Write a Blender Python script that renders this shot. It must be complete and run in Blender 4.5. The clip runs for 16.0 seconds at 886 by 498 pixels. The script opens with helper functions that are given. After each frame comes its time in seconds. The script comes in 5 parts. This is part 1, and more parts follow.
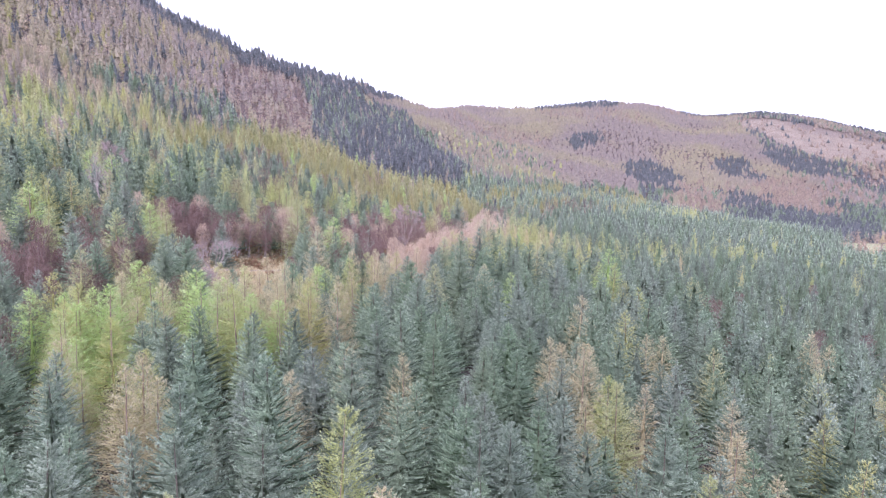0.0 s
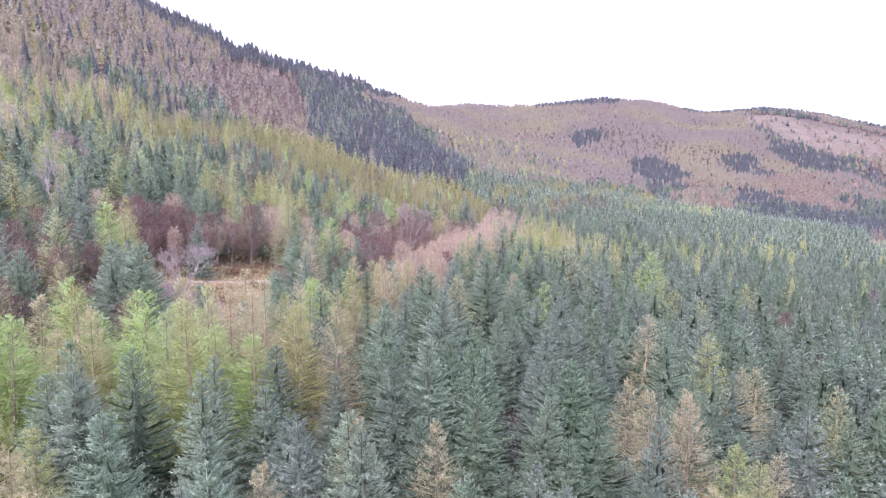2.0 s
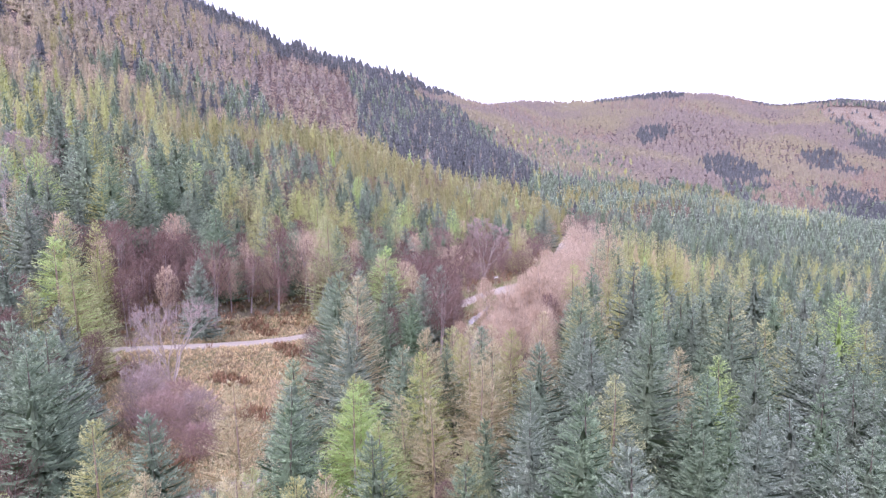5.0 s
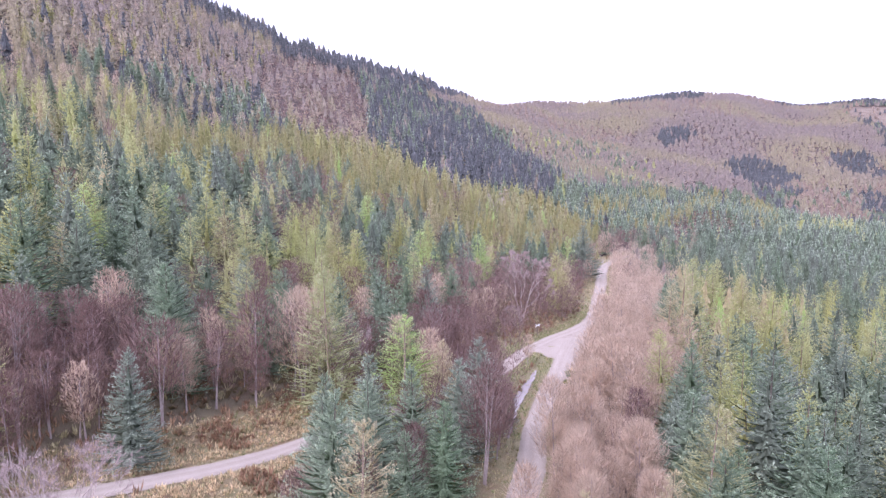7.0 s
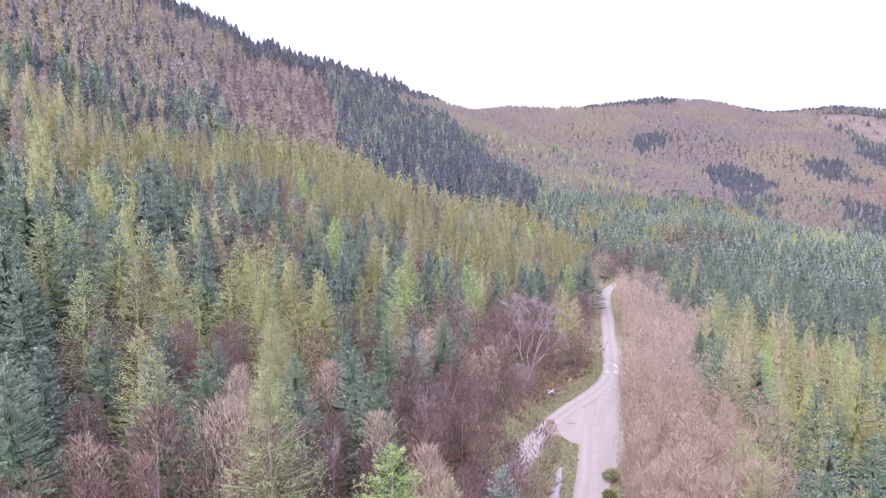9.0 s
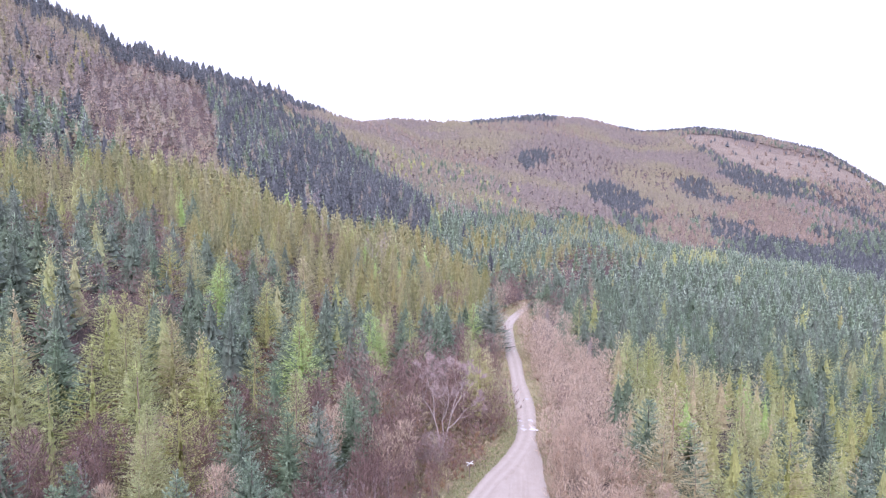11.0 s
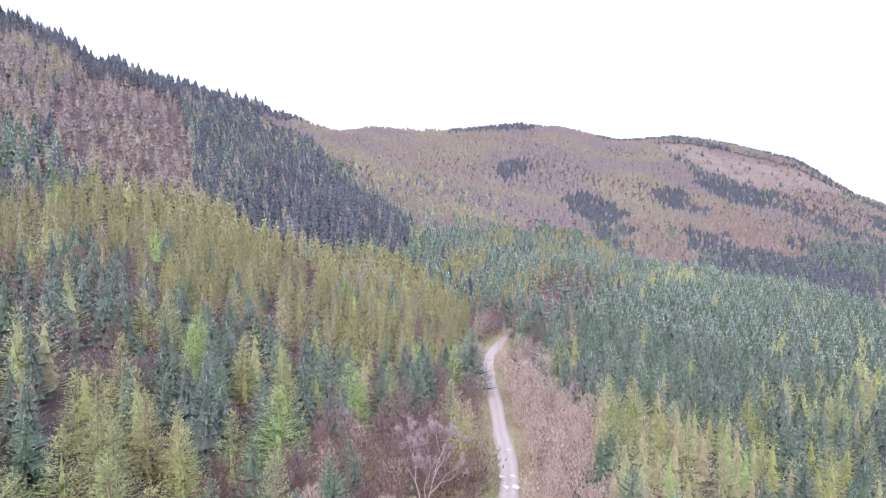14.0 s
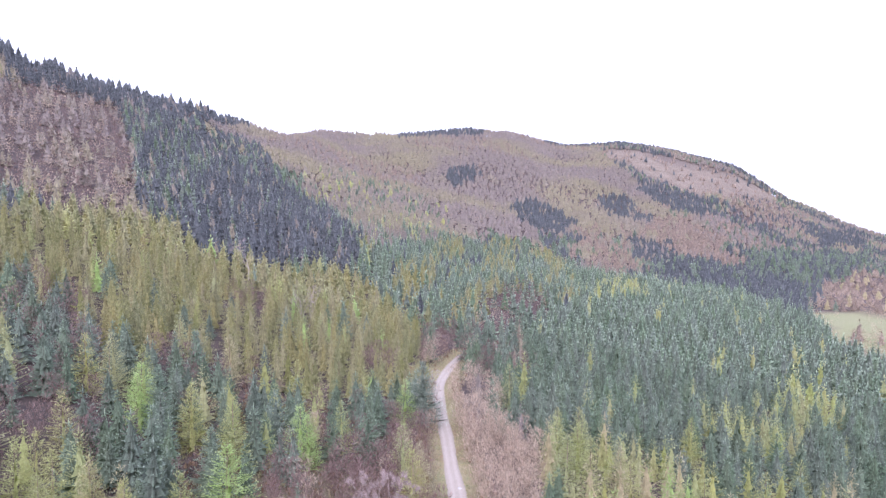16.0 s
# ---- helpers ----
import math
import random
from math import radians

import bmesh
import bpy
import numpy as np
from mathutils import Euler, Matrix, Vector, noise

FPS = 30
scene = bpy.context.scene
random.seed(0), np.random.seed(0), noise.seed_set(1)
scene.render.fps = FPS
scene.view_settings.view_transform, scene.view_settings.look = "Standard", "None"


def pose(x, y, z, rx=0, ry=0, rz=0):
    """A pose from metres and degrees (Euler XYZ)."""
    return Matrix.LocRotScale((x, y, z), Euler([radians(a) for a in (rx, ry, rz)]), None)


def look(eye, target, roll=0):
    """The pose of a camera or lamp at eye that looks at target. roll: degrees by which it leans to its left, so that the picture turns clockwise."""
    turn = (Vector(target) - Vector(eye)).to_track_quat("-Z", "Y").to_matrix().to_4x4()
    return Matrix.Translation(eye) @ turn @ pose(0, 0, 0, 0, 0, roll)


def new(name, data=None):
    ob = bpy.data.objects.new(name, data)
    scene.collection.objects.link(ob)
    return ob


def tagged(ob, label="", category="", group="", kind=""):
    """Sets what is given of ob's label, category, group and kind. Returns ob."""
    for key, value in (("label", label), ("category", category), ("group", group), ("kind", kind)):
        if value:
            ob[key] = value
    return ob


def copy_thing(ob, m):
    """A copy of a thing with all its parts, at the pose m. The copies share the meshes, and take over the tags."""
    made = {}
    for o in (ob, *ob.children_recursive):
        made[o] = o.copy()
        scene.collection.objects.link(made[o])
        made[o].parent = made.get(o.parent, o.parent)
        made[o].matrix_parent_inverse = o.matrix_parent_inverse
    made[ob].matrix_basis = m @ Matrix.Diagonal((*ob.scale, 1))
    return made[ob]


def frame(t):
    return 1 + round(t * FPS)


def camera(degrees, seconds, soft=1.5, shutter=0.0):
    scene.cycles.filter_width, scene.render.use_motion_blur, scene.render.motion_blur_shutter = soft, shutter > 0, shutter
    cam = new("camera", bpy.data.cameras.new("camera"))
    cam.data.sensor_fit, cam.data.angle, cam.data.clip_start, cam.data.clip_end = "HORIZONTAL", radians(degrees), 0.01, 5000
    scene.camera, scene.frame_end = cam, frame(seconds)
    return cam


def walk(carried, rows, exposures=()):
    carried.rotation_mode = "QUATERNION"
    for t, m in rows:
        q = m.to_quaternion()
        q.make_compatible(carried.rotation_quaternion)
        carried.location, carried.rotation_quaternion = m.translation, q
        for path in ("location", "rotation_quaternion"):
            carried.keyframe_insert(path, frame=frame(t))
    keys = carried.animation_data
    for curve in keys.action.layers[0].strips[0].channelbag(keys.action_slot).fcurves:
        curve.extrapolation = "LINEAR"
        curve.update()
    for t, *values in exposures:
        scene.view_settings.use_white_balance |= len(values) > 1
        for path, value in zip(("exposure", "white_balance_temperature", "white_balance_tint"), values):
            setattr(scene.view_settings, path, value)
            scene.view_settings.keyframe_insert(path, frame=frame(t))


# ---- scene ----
# The camera: seconds, place in metres, yaw, pitch and roll in degrees.
PATH = [
    (0.0, 0.00, 0.00, 30.10, -1.45, -6.43, 0.48),
    (0.5, -0.82, 5.94, 29.68, -2.19, -6.45, 0.42),
    (1.0, -1.80, 12.90, 29.24, -2.68, -6.44, 0.33),
    (1.5, -2.67, 19.86, 28.66, -1.41, -6.42, 0.10),
    (2.0, -3.57, 27.35, 28.08, -1.63, -6.40, -0.01),
    (2.5, -4.44, 34.44, 27.33, -2.47, -6.38, -0.02),
    (3.0, -5.34, 42.24, 26.57, -1.51, -6.36, -0.21),
    (3.5, -6.34, 49.99, 25.98, -0.68, -6.29, -0.42),
    (4.0, -7.51, 58.28, 26.40, 1.68, -6.25, -0.58),
    (4.5, -8.90, 66.07, 27.96, 2.48, -6.31, -0.64),
    (5.0, -10.53, 74.18, 30.00, 2.60, -6.41, -0.64),
    (7.3, -16.71, 113.37, 35.16, 3.55, -6.39, -0.71),
    (7.5, -17.27, 116.42, 35.46, 3.55, -6.33, -0.76),
    (8.0, -18.48, 124.33, 36.65, 3.58, -6.36, -0.76),
    (8.5, -19.72, 131.67, 37.45, 3.49, -6.33, -0.76),
    (9.0, -20.80, 139.11, 38.48, 0.90, -6.12, -0.49),
    (9.5, -21.78, 144.21, 40.19, -4.03, -5.96, 0.03),
    (10.0, -22.90, 148.05, 41.92, -7.79, -5.61, 0.30),
    (10.2, -23.42, 149.36, 42.49, -8.16, -5.55, 0.29),
    (12.5, -24.43, 152.78, 48.69, -9.26, -5.09, 0.27),
    (13.0, -24.38, 153.26, 50.30, -9.47, -5.07, 0.24),
    (13.5, -24.33, 153.75, 51.95, -9.70, -5.08, 0.21),
    (14.0, -24.28, 154.08, 53.78, -10.55, -5.02, 0.24),
    (14.5, -24.26, 154.30, 55.56, -11.13, -5.00, 0.29),
    (15.0, -24.34, 154.40, 57.77, -12.29, -4.99, 0.38),
    (15.5, -24.48, 154.25, 59.97, -13.41, -4.98, 0.44),
    (16.0, -24.61, 153.99, 62.36, -14.77, -4.98, 0.49),
]
cam = camera(65.85, 16.0, soft=1.3)
walk(cam, [(t, look((x, y, z), (x - math.sin(radians(a)) * math.cos(radians(p)), y + math.cos(radians(a)) * math.cos(radians(p)), z + math.sin(radians(p))), r)) for t, x, y, z, a, p, r in PATH],
     exposures=[(0.0, 1.3, 5580, 32), (4.5, 1.28, 5620, 37), (7.5, 1.16, 5620, 35), (10.0, 1.15, 5570, 32), (16.0, 1.14, 5540, 28)])
# END CAMERA


# ---- sky, sun ----
SUN_UP, SUN_TURN = 48.0, 205.0
world = bpy.data.worlds.new("overcast_sky")
scene.world = world
world.use_nodes = True
wn, wl = world.node_tree.nodes, world.node_tree.links
sky = wn.new("ShaderNodeTexSky")
sky.sky_type, sky.sun_disc = "NISHITA", False
sky.sun_elevation, sky.sun_rotation = radians(SUN_UP), radians(SUN_TURN)
sky.air_density, sky.dust_density = 1.2, 3.0
dim = wn.new("ShaderNodeVectorMath")
dim.operation = "SCALE"
dim.inputs["Scale"].default_value = 0.10
cloud_mix = wn.new("ShaderNodeMix")
cloud_mix.data_type = "RGBA"
cloud_mix.inputs["Factor"].default_value = 0.8
cloud_mix.inputs["B"].default_value = (0.97, 1.0, 1.08, 1)
wl.new(sky.outputs["Color"], dim.inputs[0])
wl.new(dim.outputs["Vector"], cloud_mix.inputs["A"])
wl.new(cloud_mix.outputs["Result"], wn["Background"].inputs["Color"])
wn["Background"].inputs["Strength"].default_value = 1.0
sun = new("sun", bpy.data.lights.new("sun", "SUN"))
sun.data.energy, sun.data.angle, sun.data.color = 1.5, radians(18), (1.0, 0.97, 0.93)
a, e = radians(SUN_TURN), radians(SUN_UP)
sun.matrix_world = look((200 * math.sin(a) * math.cos(e), 200 * math.cos(a) * math.cos(e), 200 * math.sin(e)), (0, 0, 0))


# ---- materials ----
def material(name):
    m = bpy.data.materials.new(name)
    m.use_nodes = True
    m.node_tree.nodes.clear()
    return m, m.node_tree.nodes, m.node_tree.links


def mixed(nodes, links, fac, a, b):
    """A colour mix; a and b are colours or sockets, fac a socket or number."""
    n = nodes.new("ShaderNodeMix")
    n.data_type = "RGBA"
    for key, v in (("Factor", fac), ("A", a), ("B", b)):
        if isinstance(v, (tuple, list)):
            n.inputs[key].default_value = (*v, 1)
        elif isinstance(v, (int, float)):
            n.inputs[key].default_value = v
        else:
            links.new(v, n.inputs[key])
    return n.outputs["Result"]


def calc(nodes, links, op, a, b=0.0, c=0.0):
    n = nodes.new("ShaderNodeMath")
    n.operation = op
    for k, v in enumerate((a, b, c)):
        if isinstance(v, (int, float)):
            n.inputs[k].default_value = v
        else:
            links.new(v, n.inputs[k])
    return n.outputs[0]


def noise_at(nodes, links, scale, detail=4.0, rough_=0.6):
    geo = nodes.new("ShaderNodeNewGeometry")
    n = nodes.new("ShaderNodeTexNoise")
    n.inputs["Scale"].default_value, n.inputs["Detail"].default_value, n.inputs["Roughness"].default_value = scale, detail, rough_
    links.new(geo.outputs["Position"], n.inputs["Vector"])
    return n.outputs["Fac"]


def spread(nodes, links, value, lo, hi):
    n = nodes.new("ShaderNodeMapRange")
    n.inputs["From Min"].default_value, n.inputs["From Max"].default_value = lo, hi
    links.new(value, n.inputs["Value"])
    return n.outputs["Result"]


def foliage(name, first, second, old_shade, pale=None, through_it=0.3, sprig_=0.5, rough_=0.75, drifts=None, grain_=0.7, bump_=0.7, vary=0.0):
    """Needles or twigs: two tree-to-tree colours, an older inner colour that in crowns also paints the inner shade,
    paler young tips, variation sprig by sprig.
    """
    m, n, l = material(name)
    tint, tip = n.new("ShaderNodeAttribute"), n.new("ShaderNodeAttribute")
    tint.attribute_name, tip.attribute_name = "tint", "tip"
    info, geo = n.new("ShaderNodeObjectInfo"), n.new("ShaderNodeNewGeometry")
    tree = calc(n, l, "FRACT", calc(n, l, "ADD", tint.outputs["Fac"], info.outputs["Random"]))
    colour = mixed(n, l, tree, first, second)
    if drifts:
        colour = mixed(n, l, spread(n, l, noise_at(n, l, 0.007, 3.0, 0.6), 0.44, 0.60), colour, drifts)
    # older needles and the shade inside the crown share one darker colour
    colour = mixed(n, l, spread(n, l, tip.outputs["Fac"], 0.1, 0.55), old_shade, colour)
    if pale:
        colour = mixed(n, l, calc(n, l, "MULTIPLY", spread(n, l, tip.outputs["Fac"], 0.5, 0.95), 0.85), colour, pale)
    patch = spread(n, l, noise_at(n, l, 0.9, 3.0), 0.35, 0.65)
    sprig = calc(n, l, "MULTIPLY_ADD", geo.outputs["Random Per Island"], sprig_, calc(n, l, "MULTIPLY_ADD", patch, 0.3, 0.85 - sprig_ / 2))
    grain = spread(n, l, noise_at(n, l, 5.5, 3.0, 0.7), 0.36, 0.64)
    hsv = n.new("ShaderNodeHueSaturation")
    l.new(colour, hsv.inputs["Color"])
    value = calc(n, l, "MULTIPLY", sprig, calc(n, l, "MULTIPLY_ADD", grain, grain_, 1.0 - grain_ / 2))
    if vary:
        # some trees are greyer, some greener, some paler than their neighbours
        l.new(calc(n, l, "MULTIPLY_ADD", calc(n, l, "FRACT", calc(n, l, "MULTIPLY", tree, 7.31)), 0.75 * vary, 1.0 - 0.22 * vary), hsv.inputs["Saturation"])
        value = calc(n, l, "MULTIPLY", value, calc(n, l, "MULTIPLY_ADD", calc(n, l, "FRACT", calc(n, l, "MULTIPLY", tree, 13.77)), 0.36 * vary, 1.0 - 0.18 * vary))
    l.new(value, hsv.inputs["Value"])
    diffuse, lit, mix, out = n.new("ShaderNodeBsdfPrincipled"), n.new("ShaderNodeBsdfTranslucent"), n.new("ShaderNodeMixShader"), n.new("ShaderNodeOutputMaterial")
    diffuse.inputs["Roughness"].default_value = rough_
    bump = n.new("ShaderNodeBump")
    bump.inputs["Strength"].default_value, bump.inputs["Distance"].default_value = bump_, 0.25
    l.new(noise_at(n, l, 3.2, 3.0, 0.65), bump.inputs["Height"])
    l.new(bump.outputs[0], diffuse.inputs["Normal"])
    diffuse.inputs["Specular IOR Level"].default_value = 0.25
    l.new(hsv.outputs["Color"], diffuse.inputs["Base Color"])
    l.new(hsv.outputs["Color"], lit.inputs["Color"])
    mix.inputs["Fac"].default_value = through_it
    l.new(diffuse.outputs[0], mix.inputs[1])
    l.new(lit.outputs[0], mix.inputs[2])
    l.new(mix.outputs[0], out.inputs["Surface"])
    return m


def plain(name, first, second, scale, rough_=0.85, bump=0.0, fine=6.0, metal=0.0):
    m, n, l = material(name)
    p, out = n.new("ShaderNodeBsdfPrincipled"), n.new("ShaderNodeOutputMaterial")
    big = spread(n, l, noise_at(n, l, scale, 5.0), 0.35, 0.65)
    small = spread(n, l, noise_at(n, l, scale * fine, 4.0), 0.3, 0.7)
    colour = mixed(n, l, calc(n, l, "MULTIPLY_ADD", small, 0.4, calc(n, l, "MULTIPLY", big, 0.6)), first, second)
    l.new(colour, p.inputs["Base Color"])
    p.inputs["Roughness"].default_value, p.inputs["Metallic"].default_value = rough_, metal
    if bump:
        b = n.new("ShaderNodeBump")
        b.inputs["Strength"].default_value, b.inputs["Distance"].default_value = bump, 0.1
        l.new(small, b.inputs["Height"])
        l.new(b.outputs[0], p.inputs["Normal"])
    l.new(p.outputs[0], out.inputs["Surface"])
    return m


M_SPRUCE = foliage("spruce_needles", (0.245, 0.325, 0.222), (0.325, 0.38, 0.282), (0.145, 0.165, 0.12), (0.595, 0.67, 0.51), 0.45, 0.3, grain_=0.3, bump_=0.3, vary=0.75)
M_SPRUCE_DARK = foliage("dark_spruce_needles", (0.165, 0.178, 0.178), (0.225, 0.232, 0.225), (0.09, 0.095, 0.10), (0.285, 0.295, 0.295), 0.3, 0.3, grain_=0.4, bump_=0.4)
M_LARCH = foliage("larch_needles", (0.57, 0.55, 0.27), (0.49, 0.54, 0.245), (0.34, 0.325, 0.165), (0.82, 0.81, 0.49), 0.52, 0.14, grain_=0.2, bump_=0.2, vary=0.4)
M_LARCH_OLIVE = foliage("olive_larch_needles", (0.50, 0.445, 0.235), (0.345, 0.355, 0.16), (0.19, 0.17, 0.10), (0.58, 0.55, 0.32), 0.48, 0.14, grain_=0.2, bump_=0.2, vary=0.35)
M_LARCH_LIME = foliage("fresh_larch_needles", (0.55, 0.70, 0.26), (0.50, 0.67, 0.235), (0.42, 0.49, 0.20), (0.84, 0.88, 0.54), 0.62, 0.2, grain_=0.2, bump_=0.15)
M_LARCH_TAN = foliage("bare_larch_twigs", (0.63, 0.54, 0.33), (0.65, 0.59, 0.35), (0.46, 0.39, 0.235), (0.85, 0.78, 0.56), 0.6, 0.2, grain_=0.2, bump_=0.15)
# bare twig brown, paled and pushed to lilac for distance haze
M_LARCH_HAZE = foliage("hazy_budding_larch_twigs", (0.345, 0.285, 0.255), (0.385, 0.325, 0.262), (0.26, 0.22, 0.20), (0.425, 0.365, 0.31), 0.35, 0.15, 0.75, (0.43, 0.38, 0.225), 0.2, 0.2)
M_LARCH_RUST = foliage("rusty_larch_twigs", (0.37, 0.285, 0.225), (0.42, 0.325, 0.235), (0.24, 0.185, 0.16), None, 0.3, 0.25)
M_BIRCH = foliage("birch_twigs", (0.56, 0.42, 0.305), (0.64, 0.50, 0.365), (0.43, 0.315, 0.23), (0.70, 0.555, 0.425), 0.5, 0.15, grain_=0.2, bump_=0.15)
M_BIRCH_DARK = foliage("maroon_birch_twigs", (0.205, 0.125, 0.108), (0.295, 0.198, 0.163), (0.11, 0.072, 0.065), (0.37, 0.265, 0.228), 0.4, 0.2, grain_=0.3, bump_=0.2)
M_SCRUB = foliage("bracken", (0.36, 0.24, 0.14), (0.27, 0.16, 0.10), (0.15, 0.10, 0.06), None, 0.25)
M_GRASS = foliage("rough_grass", (0.48, 0.41, 0.25), (0.38, 0.35, 0.18), (0.25, 0.20, 0.11), None, 0.3)
M_STRAW = foliage("straw_grass", (0.62, 0.48, 0.30), (0.68, 0.56, 0.35), (0.44, 0.31, 0.18), None, 0.45, 0.3)
M_MOSS = foliage("green_grass", (0.26, 0.29, 0.12), (0.30, 0.31, 0.15), (0.16, 0.15, 0.07), None, 0.3)
M_GORSE = foliage("gorse", (0.13, 0.17, 0.06), (0.16, 0.19, 0.07), (0.05, 0.06, 0.02), None, 0.2)
M_BLOOM = foliage("gorse_flowers", (0.75, 0.55, 0.03), (0.8, 0.6, 0.05), (0.6, 0.45, 0.03), None, 0.2)
M_TRUNK = plain("spruce_bark", (0.10, 0.08, 0.065), (0.20, 0.16, 0.13), 3.0, 0.9, 0.5)
M_BARK_PALE = plain("pale_bark", (0.44, 0.37, 0.345), (0.27, 0.215, 0.205), 1.6, 0.8, 0.3)
M_BARK_TAN = plain("larch_bark", (0.33, 0.25, 0.19), (0.20, 0.14, 0.10), 3.0, 0.9, 0.4)
M_WOOD = plain("weathered_wood", (0.16, 0.12, 0.09), (0.28, 0.23, 0.18), 4.0, 0.9, 0.3)
M_SIGN = plain("white_sign_paint", (0.80, 0.80, 0.78), (0.66, 0.66, 0.64), 5.0, 0.5)
M_STONE = plain("pale_stone", (0.42, 0.38, 0.35), (0.28, 0.25, 0.23), 3.0, 0.9, 0.5)


def ground_material():
    """Forest floor: rusty litter, with straw grass and moss in the open."""
    m, n, l = material("forest_floor")
    p, out = n.new("ShaderNodeBsdfPrincipled"), n.new("ShaderNodeOutputMaterial")
    openness = n.new("ShaderNodeAttribute")
    openness.attribute_name = "tip"
    big, mid = spread(n, l, noise_at(n, l, 0.06, 5.0), 0.35, 0.65), spread(n, l, noise_at(n, l, 0.5, 6.0), 0.35, 0.65)
    fine = spread(n, l, noise_at(n, l, 5.0, 5.0, 0.7), 0.3, 0.7)
    floor = mixed(n, l, mid, (0.06, 0.045, 0.04), (0.12, 0.085, 0.07))
    straw = mixed(n, l, fine, (0.28, 0.23, 0.12), (0.48, 0.41, 0.25))
    moss = mixed(n, l, fine, (0.16, 0.18, 0.075), (0.27, 0.28, 0.13))
    rust = mixed(n, l, fine, (0.15, 0.08, 0.05), (0.27, 0.16, 0.10))
    field = mixed(n, l, calc(n, l, "MULTIPLY", mid, 0.6), mixed(n, l, big, straw, rust), moss)
    heath = n.new("ShaderNodeAttribute")
    heath.attribute_name = "tint"
    brash = mixed(n, l, spread(n, l, noise_at(n, l, 0.05, 6.0, 0.75), 0.35, 0.65), (0.10, 0.09, 0.068), (0.215, 0.185, 0.138))
    green = calc(n, l, "MULTIPLY", calc(n, l, "SUBTRACT", 1.0, calc(n, l, "ABSOLUTE", calc(n, l, "MULTIPLY_ADD", heath.outputs["Fac"], 2.0, -1.0))), 0.8)
    field = mixed(n, l, green, field, mixed(n, l, big, moss, (0.25, 0.25, 0.125)))
    field = mixed(n, l, calc(n, l, "GREATER_THAN", heath.outputs["Fac"], 0.75), field, mixed(n, l, calc(n, l, "MULTIPLY", mid, 0.6), brash, rust))
    colour = mixed(n, l, openness.outputs["Fac"], floor, field)
    l.new(colour, p.inputs["Base Color"])
    p.inputs["Roughness"].default_value = 0.95
    b = n.new("ShaderNodeBump")
    b.inputs["Strength"].default_value, b.inputs["Distance"].default_value = 0.8, 0.25
    l.new(fine, b.inputs["Height"])
    l.new(b.outputs[0], p.inputs["Normal"])
    l.new(p.outputs[0], out.inputs["Surface"])
    return m


def gravel_material():
    """Packed stone: pale wheel ruts (attribute tip), browner crown, fine grain."""
    m, n, l = material("forest_track_gravel")
    p, out = n.new("ShaderNodeBsdfPrincipled"), n.new("ShaderNodeOutputMaterial")
    rut = n.new("ShaderNodeAttribute")
    rut.attribute_name = "tip"
    fine = spread(n, l, noise_at(n, l, 9.0, 6.0, 0.7), 0.3, 0.7)
    mid = spread(n, l, noise_at(n, l, 0.7, 5.0), 0.35, 0.65)
    crown = mixed(n, l, fine, (0.23, 0.19, 0.152), (0.32, 0.27, 0.222))
    pale = mixed(n, l, fine, (0.31, 0.262, 0.218), (0.41, 0.352, 0.297))
    fac = calc(n, l, "MULTIPLY_ADD", mid, 0.35, calc(n, l, "MULTIPLY", rut.outputs["Fac"], 0.75))
    l.new(mixed(n, l, fac, crown, pale), p.inputs["Base Color"])
    p.inputs["Roughness"].default_value = 0.9
    b = n.new("ShaderNodeBump")
    b.inputs["Strength"].default_value, b.inputs["Distance"].default_value = 0.5, 0.06
    l.new(fine, b.inputs["Height"])
    l.new(b.outputs[0], p.inputs["Normal"])
    l.new(p.outputs[0], out.inputs["Surface"])
    return m


def water_material():
    m, n, l = material("standing_water")
    p, out = n.new("ShaderNodeBsdfPrincipled"), n.new("ShaderNodeOutputMaterial")
    p.inputs["Base Color"].default_value = (0.16, 0.14, 0.12, 1)
    p.inputs["Roughness"].default_value, p.inputs["IOR"].default_value = 0.05, 1.33
    b = n.new("ShaderNodeBump")
    b.inputs["Strength"].default_value, b.inputs["Distance"].default_value = 0.05, 0.02
    l.new(noise_at(n, l, 4.0, 3.0), b.inputs["Height"])
    l.new(b.outputs[0], p.inputs["Normal"])
    l.new(p.outputs[0], out.inputs["Surface"])
    return m


M_GROUND, M_GRAVEL, M_HAZE_WATER = ground_material(), gravel_material(), water_material()


# ---- mesh helpers ----
rng = np.random.default_rng(7)


